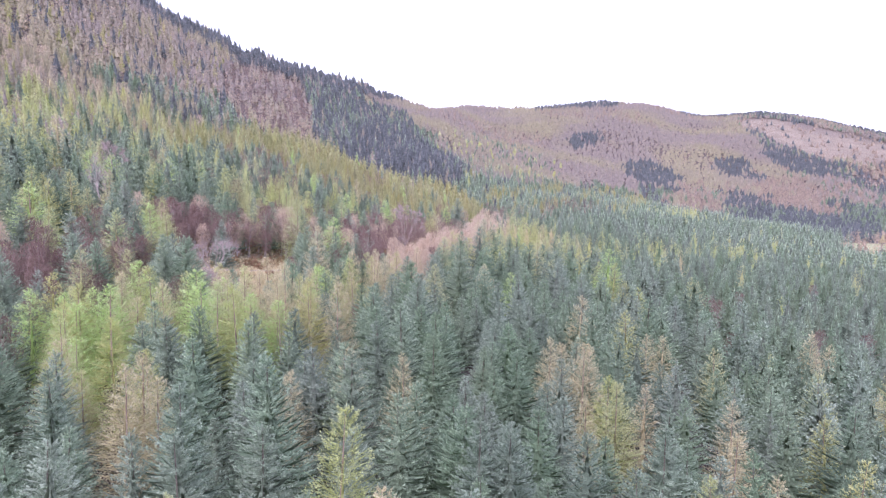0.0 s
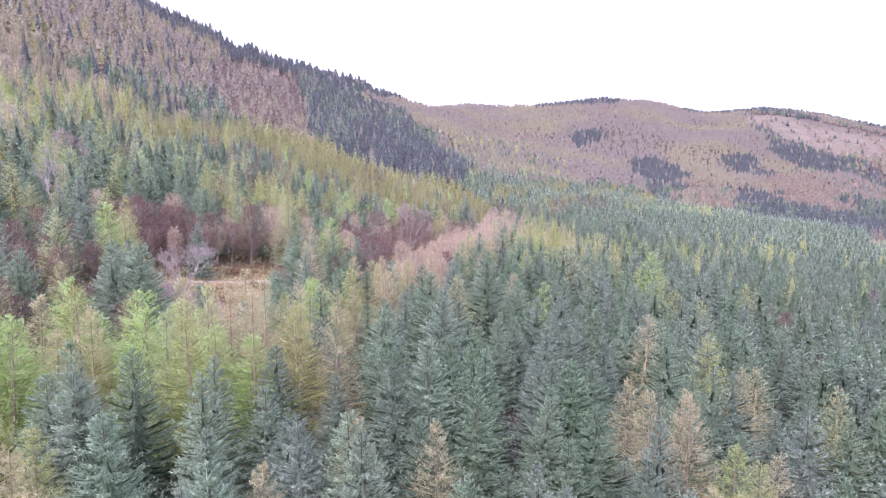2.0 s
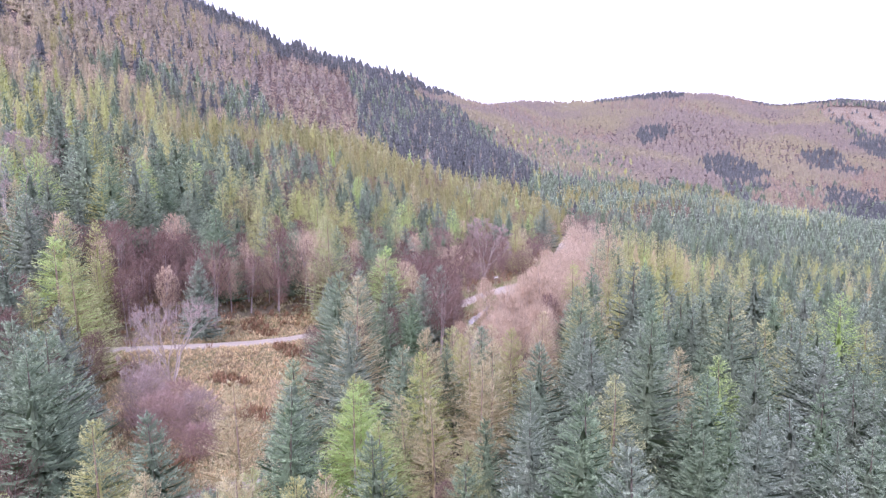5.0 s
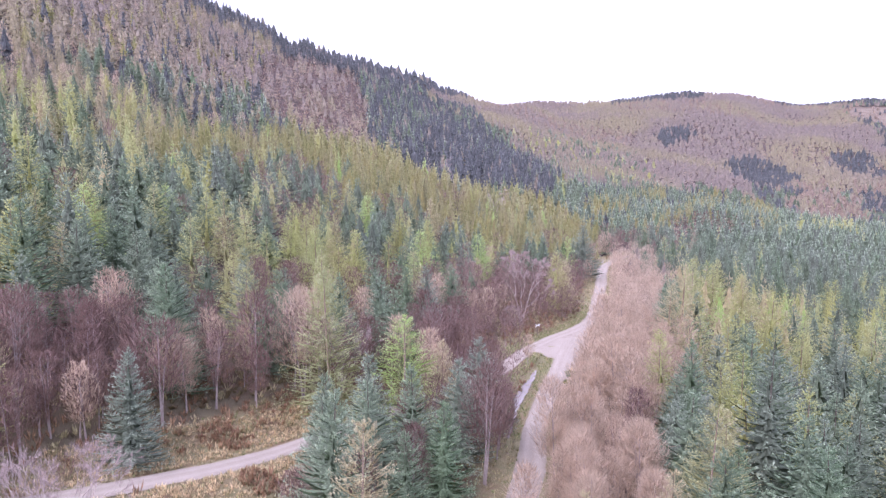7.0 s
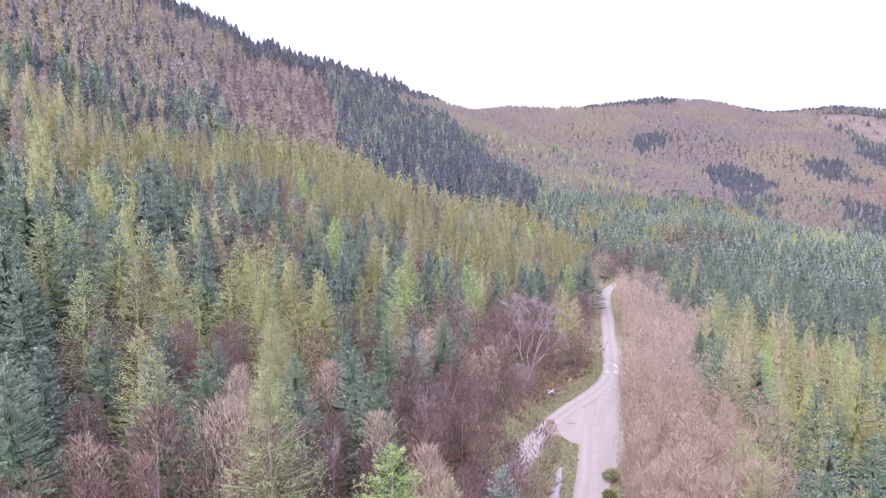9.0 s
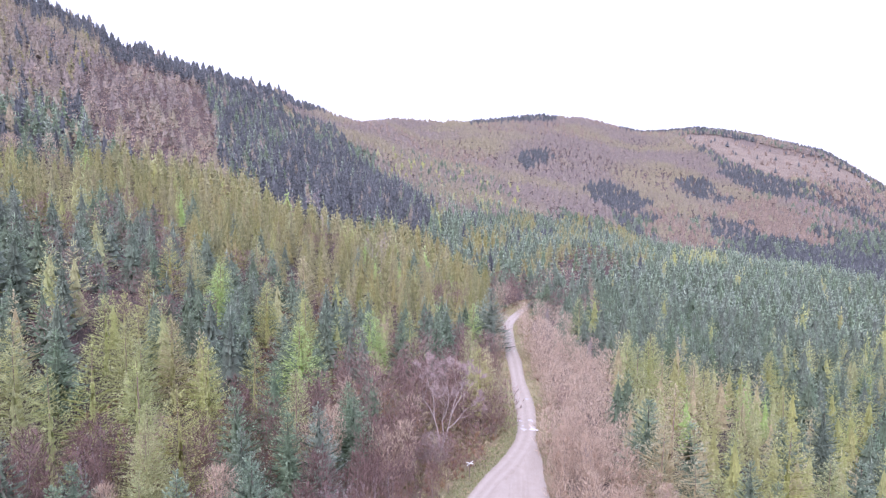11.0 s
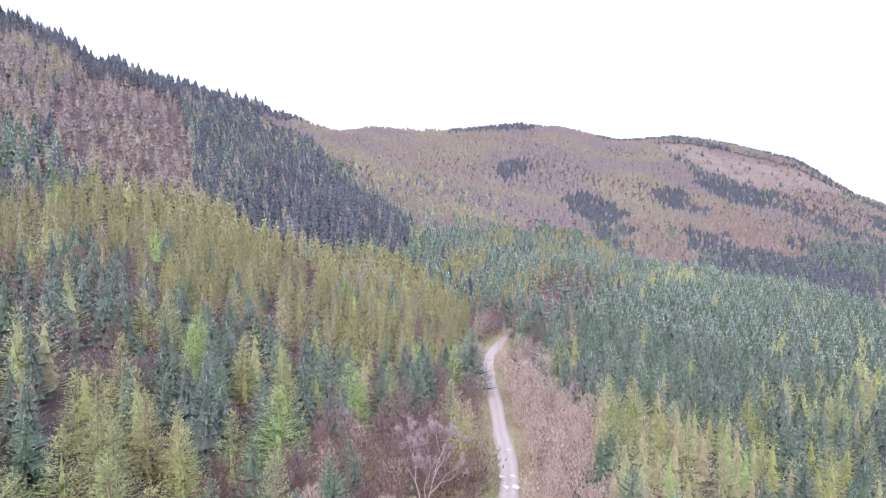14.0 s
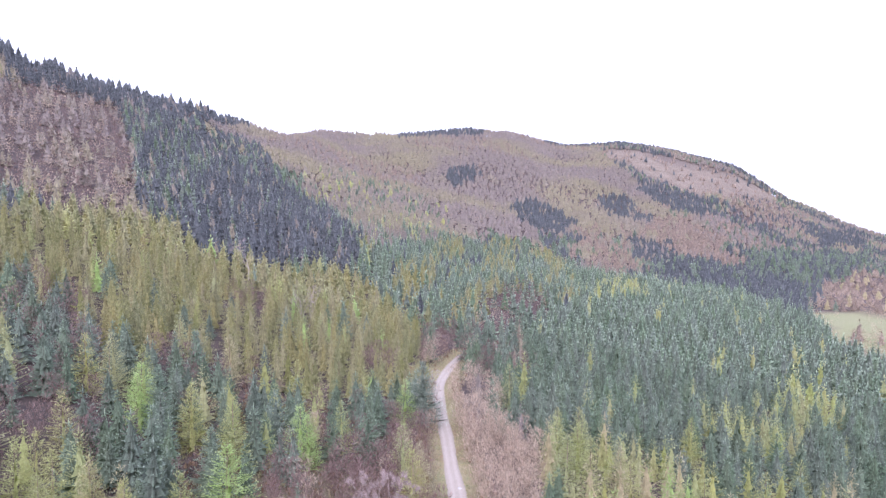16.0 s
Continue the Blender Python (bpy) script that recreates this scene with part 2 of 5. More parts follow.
def mesh_from(name, verts, faces, mats, tip=None, tint=None, face_mat=None, smooth=False, normal=None):
    """A mesh of triangles from arrays."""
    me = bpy.data.meshes.new(name)
    verts, faces = np.asarray(verts, np.float32), np.asarray(faces, np.int32)
    me.vertices.add(len(verts))
    me.vertices.foreach_set("co", verts.ravel())
    me.loops.add(faces.size)
    me.loops.foreach_set("vertex_index", faces.ravel())
    me.polygons.add(len(faces))
    me.polygons.foreach_set("loop_start", np.arange(0, faces.size, 3, dtype=np.int32))
    if face_mat is not None:
        me.polygons.foreach_set("material_index", np.asarray(face_mat, np.int32))
    me.polygons.foreach_set("use_smooth", np.full(len(faces), smooth))
    for key, values in (("tip", tip), ("tint", tint)):
        if values is not None:
            me.attributes.new(key, "FLOAT", "POINT").data.foreach_set("value", np.asarray(values, np.float32))
    if normal is not None:
        me.attributes.new("custom_normal", "FLOAT_VECTOR", "POINT").data.foreach_set("vector", np.asarray(normal, np.float32).ravel())
    for mat in mats if isinstance(mats, (list, tuple)) else [mats]:
        me.materials.append(mat)
    me.update(calc_edges=True)
    me.validate()
    return me


class Heap:
    """Collects triangles."""

    def __init__(self):
        self.v, self.f, self.t, self.n = [], [], [], 0

    def add(self, v, f, t):
        v = np.asarray(v, float).reshape(-1, 3)
        self.v.append(v)
        self.f.append(np.asarray(f, int).reshape(-1, 3) + self.n)
        self.t.append(np.broadcast_to(np.asarray(t, float), (len(v),)))
        self.n += len(v)

    def blades(self, base, mid_l, tip, mid_r, t0, t1):
        """Lozenge blades, all at once: arrays of four corners each."""
        k = len(base)
        v = np.stack([base, mid_l, tip, mid_r], 1).reshape(-1, 3)
        f = (np.arange(k)[:, None, None] * 4 + np.array([[0, 1, 2], [0, 2, 3]])[None]).reshape(-1, 3)
        t = np.stack([t0, (t0 + t1) / 2, t1, (t0 + t1) / 2], 1).ravel()
        self.add(v, f, t)

    def tube(self, points, radii, sides=5, t=0.0):
        points, k = np.asarray(points, float), len(points)
        ang = np.arange(sides) * 2 * np.pi / sides
        way = np.gradient(points, axis=0)
        way /= np.linalg.norm(way, axis=1, keepdims=True) + 1e-9
        ref = np.where(np.abs(way[:, 2:3]) > 0.8, np.array([[1.0, 0, 0]]), np.array([[0, 0, 1.0]]))
        one = np.cross(way, ref)
        one /= np.linalg.norm(one, axis=1, keepdims=True) + 1e-9
        two = np.cross(way, one)
        v = points[:, None] + np.asarray(radii)[:, None, None] * (np.cos(ang)[None, :, None] * one[:, None] + np.sin(ang)[None, :, None] * two[:, None])
        f = []
        for i in range(k - 1):
            for j in range(sides):
                p, q = i * sides + j, i * sides + (j + 1) % sides
                f += [(p, q, q + sides), (p, q + sides, p + sides)]
        self.add(v.reshape(-1, 3), f, t)

    def arrays(self):
        return np.concatenate(self.v), np.concatenate(self.f), np.concatenate(self.t)


def unit(v):
    return v / (np.linalg.norm(v, axis=-1, keepdims=True) + 1e-9)


# ---- tree shapes, unit height is metres ----

def tapered_trunk(height, foot, r, lean=0.15, sides=7):
    h = Heap()
    z = np.linspace(0, 1, 7)
    p = np.stack([lean * np.sin(2.2 * z) * r.uniform(-1, 1), lean * np.sin(3 * z) * r.uniform(-1, 1), z * height - 0.3 * (1 - z)], 1)
    h.tube(p, foot * (1 - z) ** 0.8 + 0.012, sides)
    return h.arrays()


def limbs_of(height, r, stems, spread_, foot, forks=3):
    """Stems that fork; returns the wood and the ends of the limbs."""
    h, ends = Heap(), []

    def grow(p, way, length, thick, level):
        q = np.linspace(0, 1, 4)[:, None]
        bend = unit(np.cross(way, r.normal(0, 1, 3)))
        pts = p + way * length * q + bend * length * 0.10 * np.sin(q * 2.6) + np.array([0, 0, 0.10 * length]) * q * q
        h.tube(pts, np.linspace(thick, thick * 0.55, 4), 5 if level < 2 else 3)
        if level >= forks:
            ends.append((pts[-1], unit(pts[-1] - pts[-2])))
            return
        for k in range(r.integers(2, 4)):
            start = pts[-1] if k < 2 else pts[2]
            turn = unit(way + unit(r.normal(0, 1, 3)) * r.uniform(0.45, 0.85) + (0, 0, 0.2))
            grow(start, turn, length * r.uniform(0.55, 0.75), thick * 0.55, level + 1)

    for s in range(stems):
        az = 6.283 * s / stems + r.uniform(-0.4, 0.4)
        lean = spread_ * r.uniform(0.5, 1.2) if stems > 1 else 0.06
        way = unit(np.array([np.cos(az) * lean, np.sin(az) * lean, 1.0]))
        grow(np.array([np.cos(az) * 0.12 * (stems > 1), np.sin(az) * 0.12 * (stems > 1), -0.2]), way, height * r.uniform(0.40, 0.5), foot, 0)
    return h.arrays(), ends


def twig_cloud(height, radius, low, strands, r, length=0.9, wide=0.02, lift=0.55):
    """A rounded haze of fine bare twigs."""
    h = Heap()
    az, q = r.random(strands) * 6.283, r.random(strands)
    s = low + (1 - low) * q
    body = np.sqrt(np.clip(1 - ((q - 0.45) / 0.58) ** 2, 0.03, 1))
    lump = 1 + 0.22 * np.sin(az * 3 + 5 * q) + 0.12 * np.sin(az * 5 - 9 * q)
    rad = radius * body * lump * np.sqrt(r.random(strands))
    base = np.stack([np.cos(az) * rad, np.sin(az) * rad, s * height - 0.3 * length], 1)
    out = np.stack([np.cos(az), np.sin(az), 0 * az], 1)
    way = unit(out * r.uniform(0.1, 0.9, (strands, 1)) + np.array([0, 0, lift]) + r.normal(0, 0.42, (strands, 3)))
    span = length * r.uniform(0.5, 1.1, (strands, 1))
    tip = base + way * span
    across = unit(np.cross(way, r.normal(0, 1, (strands, 3)))) * wide * r.uniform(0.6, 1.4, (strands, 1))
    # twigs darker towards the crown's middle: shading put into their colour
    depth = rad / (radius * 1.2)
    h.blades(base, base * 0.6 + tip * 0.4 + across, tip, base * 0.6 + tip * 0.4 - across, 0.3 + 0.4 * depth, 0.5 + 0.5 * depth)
    return h.arrays()


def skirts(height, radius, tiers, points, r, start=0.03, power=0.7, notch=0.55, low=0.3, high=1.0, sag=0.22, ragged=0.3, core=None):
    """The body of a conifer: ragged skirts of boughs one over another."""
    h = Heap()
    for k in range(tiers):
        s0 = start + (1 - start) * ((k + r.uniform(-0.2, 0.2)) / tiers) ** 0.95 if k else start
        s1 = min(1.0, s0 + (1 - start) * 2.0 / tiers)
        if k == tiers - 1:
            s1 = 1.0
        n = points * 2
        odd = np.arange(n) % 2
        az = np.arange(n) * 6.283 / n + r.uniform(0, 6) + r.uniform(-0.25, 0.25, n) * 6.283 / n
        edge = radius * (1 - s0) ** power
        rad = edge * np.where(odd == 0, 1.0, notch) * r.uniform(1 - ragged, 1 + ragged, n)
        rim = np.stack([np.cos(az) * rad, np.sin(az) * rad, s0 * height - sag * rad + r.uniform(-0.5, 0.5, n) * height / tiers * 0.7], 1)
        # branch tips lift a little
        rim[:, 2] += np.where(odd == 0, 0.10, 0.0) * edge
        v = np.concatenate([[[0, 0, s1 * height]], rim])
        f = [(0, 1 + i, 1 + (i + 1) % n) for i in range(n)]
        # stem end and notches darker: shade between boughs put into the colour
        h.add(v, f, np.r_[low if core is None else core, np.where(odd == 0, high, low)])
    return h.arrays()


def softened(shape, r, loose, middle=None):
    """Adds normals that follow the whole crown, so that needles and twigs shade as a soft mass; loose None keeps the blades' own."""
    v, f, t = shape
    if loose is None:
        face = np.cross(v[f[:, 1]] - v[f[:, 0]], v[f[:, 2]] - v[f[:, 0]])
        n = np.zeros(v.shape)
        for k in range(3):
            np.add.at(n, f[:, k], face)
        return v, f, t, unit(n)
    if middle is None:
        n = v * [1, 1, 0] + np.array([0, 0, 1.0]) * (0.75 * np.hypot(v[:, 0], v[:, 1]) + 0.35)[:, None]
    else:
        n = (v - np.array([0, 0, middle])) * [1, 1, 0.8] + np.array([0, 0, 0.8])
    n = unit(unit(n) + r.normal(0, loose, v.shape))
    a, b, c = v[f[:, 0]], v[f[:, 1]], v[f[:, 2]]
    away = np.einsum("ij,ij->i", np.cross(b - a, c - a), n[f].sum(1)) < 0
    f = np.where(away[:, None], f[:, ::-1], f)
    return v, f, t, n


def together(*shapes):
    """Joins shapes into one."""
    vs, fs, ts, n = [], [], [], 0
    for v, f, t in shapes:
        vs.append(v), fs.append(f + n), ts.append(t)
        n += len(v)
    return np.concatenate(vs), np.concatenate(fs), np.concatenate(ts)


def bough_lines(radius, r, whorls, per, power, rise, uneven, start=0.04):
    """Whorls of boughs: height share, bearing, reach and first slope of each."""
    s, az = [], []
    for level in start + (0.975 - start) * ((np.arange(whorls) + r.uniform(-0.3, 0.3, whorls)) / whorls).clip(0, 1):
        k = max(3, int(round(per * (0.55 + 0.45 * (1 - level)))))
        s.append(np.full(k, level) + r.normal(0, 0.01 + uneven * 0.06, k))
        az.append(r.uniform(0, 6.28) + 6.283 * np.arange(k) / k + r.uniform(-0.4, 0.4, k))
    s, az = np.concatenate(s).clip(0.01, 0.985), np.concatenate(az)
    reach = (radius * (1 - s) ** power + 0.10) * r.uniform(0.7, 1.15, len(s))
    return s, az, reach, np.interp(s, (0, 0.35, 0.75, 1.0), rise) + r.normal(0, 0.08, len(s))


def boughs(height, radius, r, whorls, per, wide, power, rise, droop, flick, uneven=0.15, young=0.95, inner=0.14):
    """Leaf-shaped boughs that reach from the stem outward and lift at their ends."""
    h = Heap()
    s, az, reach, up0 = bough_lines(radius, r, whorls, per, power, rise, uneven)
    out = np.stack([np.cos(az), np.sin(az), 0 * az], 1)
    side = np.stack([-np.sin(az), np.cos(az), 0 * az], 1)

    def at(q):
        p = out * (reach * q)[:, None]
        p[:, 2] = s * height + reach * (up0 * q - droop * q * q + flick * q**3)
        return p

    roll = r.uniform(-0.8, 0.8, len(s))[:, None]
    across = (np.cos(roll) * side + np.sin(roll) * np.array([0, 0, 1.0])) * (wide * r.uniform(0.7, 1.3, len(s)) * (0.45 + 0.55 * (1 - s)))[:, None]
    # bough ends at the stem are coloured dark like shade, most at the foot
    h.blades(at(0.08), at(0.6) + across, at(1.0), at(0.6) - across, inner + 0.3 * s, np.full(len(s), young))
    top = np.array([[0.0, 0, height]])
    for turn in (0.0, 1.57):
        o = np.array([[math.cos(turn), math.sin(turn), 0]]) * min(max(wide * 0.7, 0.03), 0.3)
        h.blades(top * [1, 1, 0.88], top * [1, 1, 0.94] + o, top * [1, 1, 1.02], top * [1, 1, 0.94] - o, np.array([0.6]), np.array([1.0]))
    return h.arrays()


def conifer(height, radius, r, whorls, per, sprigs, length, wide, power, rise, droop, flick, fan=0.46, thick=0.08, even=0.12):
    """The sprigs that feather a conifer's boughs."""
    h = Heap()
    s, az, reach, up0 = (np.repeat(k, sprigs) for k in bough_lines(radius, r, whorls, per, power, rise, even))
    n = len(s)
    q = 0.12 + 0.88 * r.random(n) ** 0.62
    off = r.uniform(-1, 1, n)
    out = np.stack([np.cos(az), np.sin(az), 0 * az], 1)
    side = np.stack([-np.sin(az), np.cos(az), 0 * az], 1)
    up = np.array([0, 0, 1.0])
    breadth = fan * reach * (1 - q) ** 0.7 * (0.4 + 0.6 * q) + 0.06
    spot = out * (reach * q)[:, None] + side * (off * breadth)[:, None]
    spot[:, 2] = s * height + reach * (up0 * q - droop * q * q + flick * q**3) + r.normal(0, 1, n) * thick * (0.25 + reach * 0.5) - 0.03 * np.abs(off) * reach
    slope = up0 - 2 * droop * q + 3 * flick * q * q
    way = unit(out + up * slope[:, None] + side * (off * 1.7)[:, None] + r.normal(0, 0.42 + 0.3 * even, (n, 3)))
    long_ = length * r.uniform(0.6, 1.25, n) * (0.55 + 0.45 * (1 - s))
    base, tip = spot - way * (long_ * 0.6)[:, None], spot + way * (long_ * 0.4)[:, None]
    roll = r.uniform(-0.9, 0.9, n)[:, None]
    flat = unit(np.cross(way, up))
    across = (np.cos(roll) * flat + np.sin(roll) * np.cross(flat, way)) * (wide * r.uniform(0.7, 1.3, n) * (0.6 + 0.4 * (1 - s)))[:, None]
    mid = base * 0.5 + tip * 0.5
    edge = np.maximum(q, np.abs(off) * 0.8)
    # sprigs darken towards the stem, part of the crown's painted shade
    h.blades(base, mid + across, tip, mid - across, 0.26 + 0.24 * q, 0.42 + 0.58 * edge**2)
    return h.arrays()


# ---- the lie of the land ----
ORIGIN = (6.0, 254.0)            # where the two tracks meet
ALONG = (0.25, 0.968)            # the way the valley side runs


def slope_frame(x, y):
    """Metres up the valley side and along it, from the junction."""
    dx, dy = x - ORIGIN[0], y - ORIGIN[1]
    return -ALONG[1] * dx + ALONG[0] * dy, ALONG[0] * dx + ALONG[1] * dy


# Cross-section of the valley side: metres uphill, height.
SIDE_U = (-3000, -900, -450, -273, -140, -80, -50, -20, 0, 20, 50, 70, 98, 117, 144, 184, 215, 324, 420, 700, 1500)
SIDE_Z = (-75, -62, -34, -26, -20, -12, -7, -1.0, 0, 1.5, 11, 20, 30, 37, 46, 66, 83, 150, 215, 330, 420)
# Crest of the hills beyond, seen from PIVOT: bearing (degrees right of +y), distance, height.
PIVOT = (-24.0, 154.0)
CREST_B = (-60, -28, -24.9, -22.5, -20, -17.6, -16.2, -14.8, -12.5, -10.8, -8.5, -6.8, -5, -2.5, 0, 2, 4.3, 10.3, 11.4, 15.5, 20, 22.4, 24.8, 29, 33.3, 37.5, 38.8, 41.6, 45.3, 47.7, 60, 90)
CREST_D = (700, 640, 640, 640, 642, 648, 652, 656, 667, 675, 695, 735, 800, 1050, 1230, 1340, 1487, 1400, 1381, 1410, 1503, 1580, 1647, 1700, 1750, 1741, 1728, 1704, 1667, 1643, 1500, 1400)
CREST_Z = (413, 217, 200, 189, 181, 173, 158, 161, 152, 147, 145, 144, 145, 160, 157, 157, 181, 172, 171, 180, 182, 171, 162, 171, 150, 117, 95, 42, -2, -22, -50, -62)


def blend_max(a, b, soft):
    h = np.clip(0.5 + 0.5 * (a - b) / soft, 0, 1)
    return b + (a - b) * h + soft * h * (1 - h)


def smooth_step(a, b, x):
    t = np.clip((x - a) / (b - a), 0, 1)
    return t * t * (3 - 2 * t)


def rough(x, y):
    u, v = slope_frame(x, y)
    turned = u + 0.15 * np.clip(v - 200, 0, 700)
    side = (np.interp(turned - 9, SIDE_U, SIDE_Z) + np.interp(turned, SIDE_U, SIDE_Z) + np.interp(turned + 9, SIDE_U, SIDE_Z)) / 3
    ramp = 0.18 * np.minimum(v, 1500) + 0.13 * np.maximum(u, -900) - 95
    ramp = np.where(v > 300, ramp, -400)
    return blend_max(side, ramp, 24.0)


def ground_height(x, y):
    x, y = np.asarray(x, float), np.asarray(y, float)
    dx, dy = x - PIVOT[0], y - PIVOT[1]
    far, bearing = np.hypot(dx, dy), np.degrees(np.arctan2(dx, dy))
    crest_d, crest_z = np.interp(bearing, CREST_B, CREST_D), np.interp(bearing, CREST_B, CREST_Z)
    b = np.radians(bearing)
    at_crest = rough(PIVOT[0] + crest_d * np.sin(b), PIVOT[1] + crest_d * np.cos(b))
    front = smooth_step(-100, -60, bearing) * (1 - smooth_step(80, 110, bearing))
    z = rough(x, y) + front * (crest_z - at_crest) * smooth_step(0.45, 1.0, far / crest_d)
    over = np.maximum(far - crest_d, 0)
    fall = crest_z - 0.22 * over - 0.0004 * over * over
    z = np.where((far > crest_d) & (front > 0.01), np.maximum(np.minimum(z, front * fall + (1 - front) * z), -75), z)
    # hummocks
    z = z + smooth_step(60, 400, far) * (2.2 * np.sin(x / 37 + 1.3) * np.sin(y / 43) + 4 * np.sin(x / 118 + y / 160) * np.sin(y / 95 - x / 210))
    return z

# ---- tracks: plan lines of their middles, and half widths ----
def curve_through(points, step=1.5):
    """A smooth line through plan points."""
    p = np.array(points, float)
    p = np.vstack([2 * p[0] - p[1], p, 2 * p[-1] - p[-2]])
    out = []
    for i in range(1, len(p) - 2):
        n = max(2, int(np.linalg.norm(p[i + 1] - p[i]) / step))
        t = np.linspace(0, 1, n, endpoint=False)[:, None]
        out.append(0.5 * (2 * p[i] + (p[i + 1] - p[i - 1]) * t + (2 * p[i - 1] - 5 * p[i] + 4 * p[i + 1] - p[i + 2]) * t**2 + (3 * p[i] - p[i - 1] - 3 * p[i + 1] + p[i + 2]) * t**3))
    return np.vstack(out + [p[-2:-1]])


MAIN_LINE = curve_through([(-75, 143), (-57, 161), (-42.5, 177.5), (-36, 187), (-24, 206), (-15.5, 219), (-12, 227), (-8, 237), (-2.5, 247), (3.5, 256), (8.5, 266), (12.5, 281), (15.5, 297), (19, 314), (21.5, 328), (25, 346), (28.5, 359), (33, 370), (38, 381), (43.5, 392), (51, 403), (62, 413), (78, 420)])
LOWER_LINE = curve_through([(4.5, 258), (2, 247), (-1, 236), (-3.5, 224), (-6.5, 212), (-9, 200), (-11, 184), (-15, 168), (-23, 150), (-33, 135), (-46, 122)])
TRACKS = ((MAIN_LINE, 1.55), (LOWER_LINE, 1.45))


def track_distance(x, y):
    """Metres to the nearest track's middle, and the height of the land there."""
    best, level = np.full(np.shape(x), 1e9), np.zeros(np.shape(x))
    near = (np.abs(x - 0) < 130) & (y > 90) & (y < 480)
    if not near.any():
        return best, level
    xs, ys = x[near], y[near]
    b, lv = np.full(xs.shape, 1e9), np.zeros(xs.shape)
    for line, _ in TRACKS:
        z = ground_height(line[:, 0], line[:, 1])
        d = np.hypot(xs[:, None] - line[None, :, 0], ys[:, None] - line[None, :, 1])
        k = d.argmin(1)
        dist = d[np.arange(len(k)), k]
        lv = np.where(dist < b, z[k], lv)
        b = np.minimum(b, dist)
    best[near], level[near] = b, lv
    return best, level


def land(x, y):
    """The finished ground, levelled under the tracks."""
    x, y = np.asarray(x, float), np.asarray(y, float)
    shape = x.shape
    x, y = np.atleast_1d(x).ravel(), np.atleast_1d(y).ravel()
    z = ground_height(x, y)
    d, level = track_distance(x, y)
    w = smooth_step(2.6, 7.5, d)
    return ((level - 0.12) * (1 - w) + z * w).reshape(shape)


def inside(polygon, u, v):
    hit = np.zeros(u.shape, bool)
    for (a, b), (c, d) in zip(polygon, polygon[1:] + polygon[:1]):
        hit ^= ((b > v) != (d > v)) & (u < (c - a) * (v - b) / ((d - b) or 1e-9) + a)
    return hit


# ---- what grows where: stands in metres uphill and along ----
SPRUCE, DARK, LARCH, LIME, TAN, BUDDING, RUST, BIRCH, MAROON, OLIVE = range(1, 11)
PINE_STAND = [(286, 485), (263, 558), (252, 588), (249, 760), (152, 531), (131, 493), (94, 471), (53, 321), (55, 263), (81, 219), (103, 195), (119, 206), (147, 224), (210, 357)]
PINE_FOOT = [(171, 358), (173, 487), (129, 481), (90, 447), (53, 321), (55, 263), (81, 219), (103, 195), (120, 202)]
PURPLE_STAND = [(320, 428), (268, 455), (210, 355), (148, 222), (141, 188), (161, 160), (171, 157), (240, 250)]
LARCH_STAND = [(125, -40), (145, 71), (157, 151), (150, 205), (77, 212), (57, 256), (37, 240), (4, 150), (3, 100), (14, 84), (32, 72), (47, 64), (62, 55), (77, 51), (90, 57), (104, 76), (116, 79), (108, 47), (114, 10)]
BUDDING_STAND = [(143, 525), (135, 788), (63, 799), (-3, 729), (3, 500), (37, 411), (55, 343), (96, 487)]
ROW_STAND = [(51, 325), (35, 376), (-1, 510), (-55, 608), (-98, 576), (-110, 477), (-64, 253), (-30, 241), (-1, 188), (13, 185), (27, 247)]
BIRCH_GULLIES = [[(-19, 252), (-58, 308), (-53, 232), (-25, 188), (-10, 188)], [(16, 208), (-1, 188), (-8, 145), (-2, 118), (5, 121), (13, 138)]]
TAN_STAND = [(-133, 648), (-235, 745), (-214, 623), (-185, 509), (-127, 458), (-113, 482)]
RUST_STAND = [(-293, 867), (-347, 858), (-379, 782), (-335, 664), (-302, 631), (-256, 623), (-253, 756)]
SHADE_STAND = [(-214, 567), (-313, 643), (-351, 539), (-239, 334), (-245, 469), (-189, 475)]
GREY_STAND = [(-360, 738), (-487, 789), (-711, 985), (-482, 634), (-376, 575), (-321, 646)]
BROWN_BANK = [(-576, 1173), (-688, 1245), (-600, 1016), (-444, 879), (-443, 956)]
DARK_PATCHES = [[(-4, 893), (-57, 960), (-52, 877), (-11, 810)], [(-107, 857), (-158, 786), (-163, 718), (-136, 644), (-102, 647), (-81, 723)], [(-231, 915), (-291, 918), (-281, 852), (-224, 786)], [(-215, 697), (-272, 708), (-242, 599), (-189, 579)], [(-341, 1093), (-374, 1043), (-425, 1015), (-398, 929), (-335, 894), (-322, 965)], [(-600, 1016), (-820, 1240), (-674, 981), (-492, 813)]]
FELLED = [(-335, 1374), (-422, 1426), (-509, 1384), (-619, 1353), (-752, 1384), (-657, 1227), (-497, 1063), (-416, 1028), (-372, 1097), (-344, 1219)]
FIELD = [(-280, 420), (-308, 412), (-325, 393), (-420, 330), (-330, 180), (-216, 227), (-214, 265), (-233, 323)]
SCRUB_EDGE = [(-284, 424), (-370, 575), (-482, 634), (-560, 520), (-420, 330), (-325, 393), (-308, 412)]
LARCH_CLUMPS = [[(-105, 361), (-151, 426), (-133, 339), (-94, 315)], [(-119, 142), (-149, 158), (-134, 128), (-102, 104)]]
CLEARING = [(16, -112), (34, -108), (37, -88), (32, -66), (24, -56), (16, -62)]
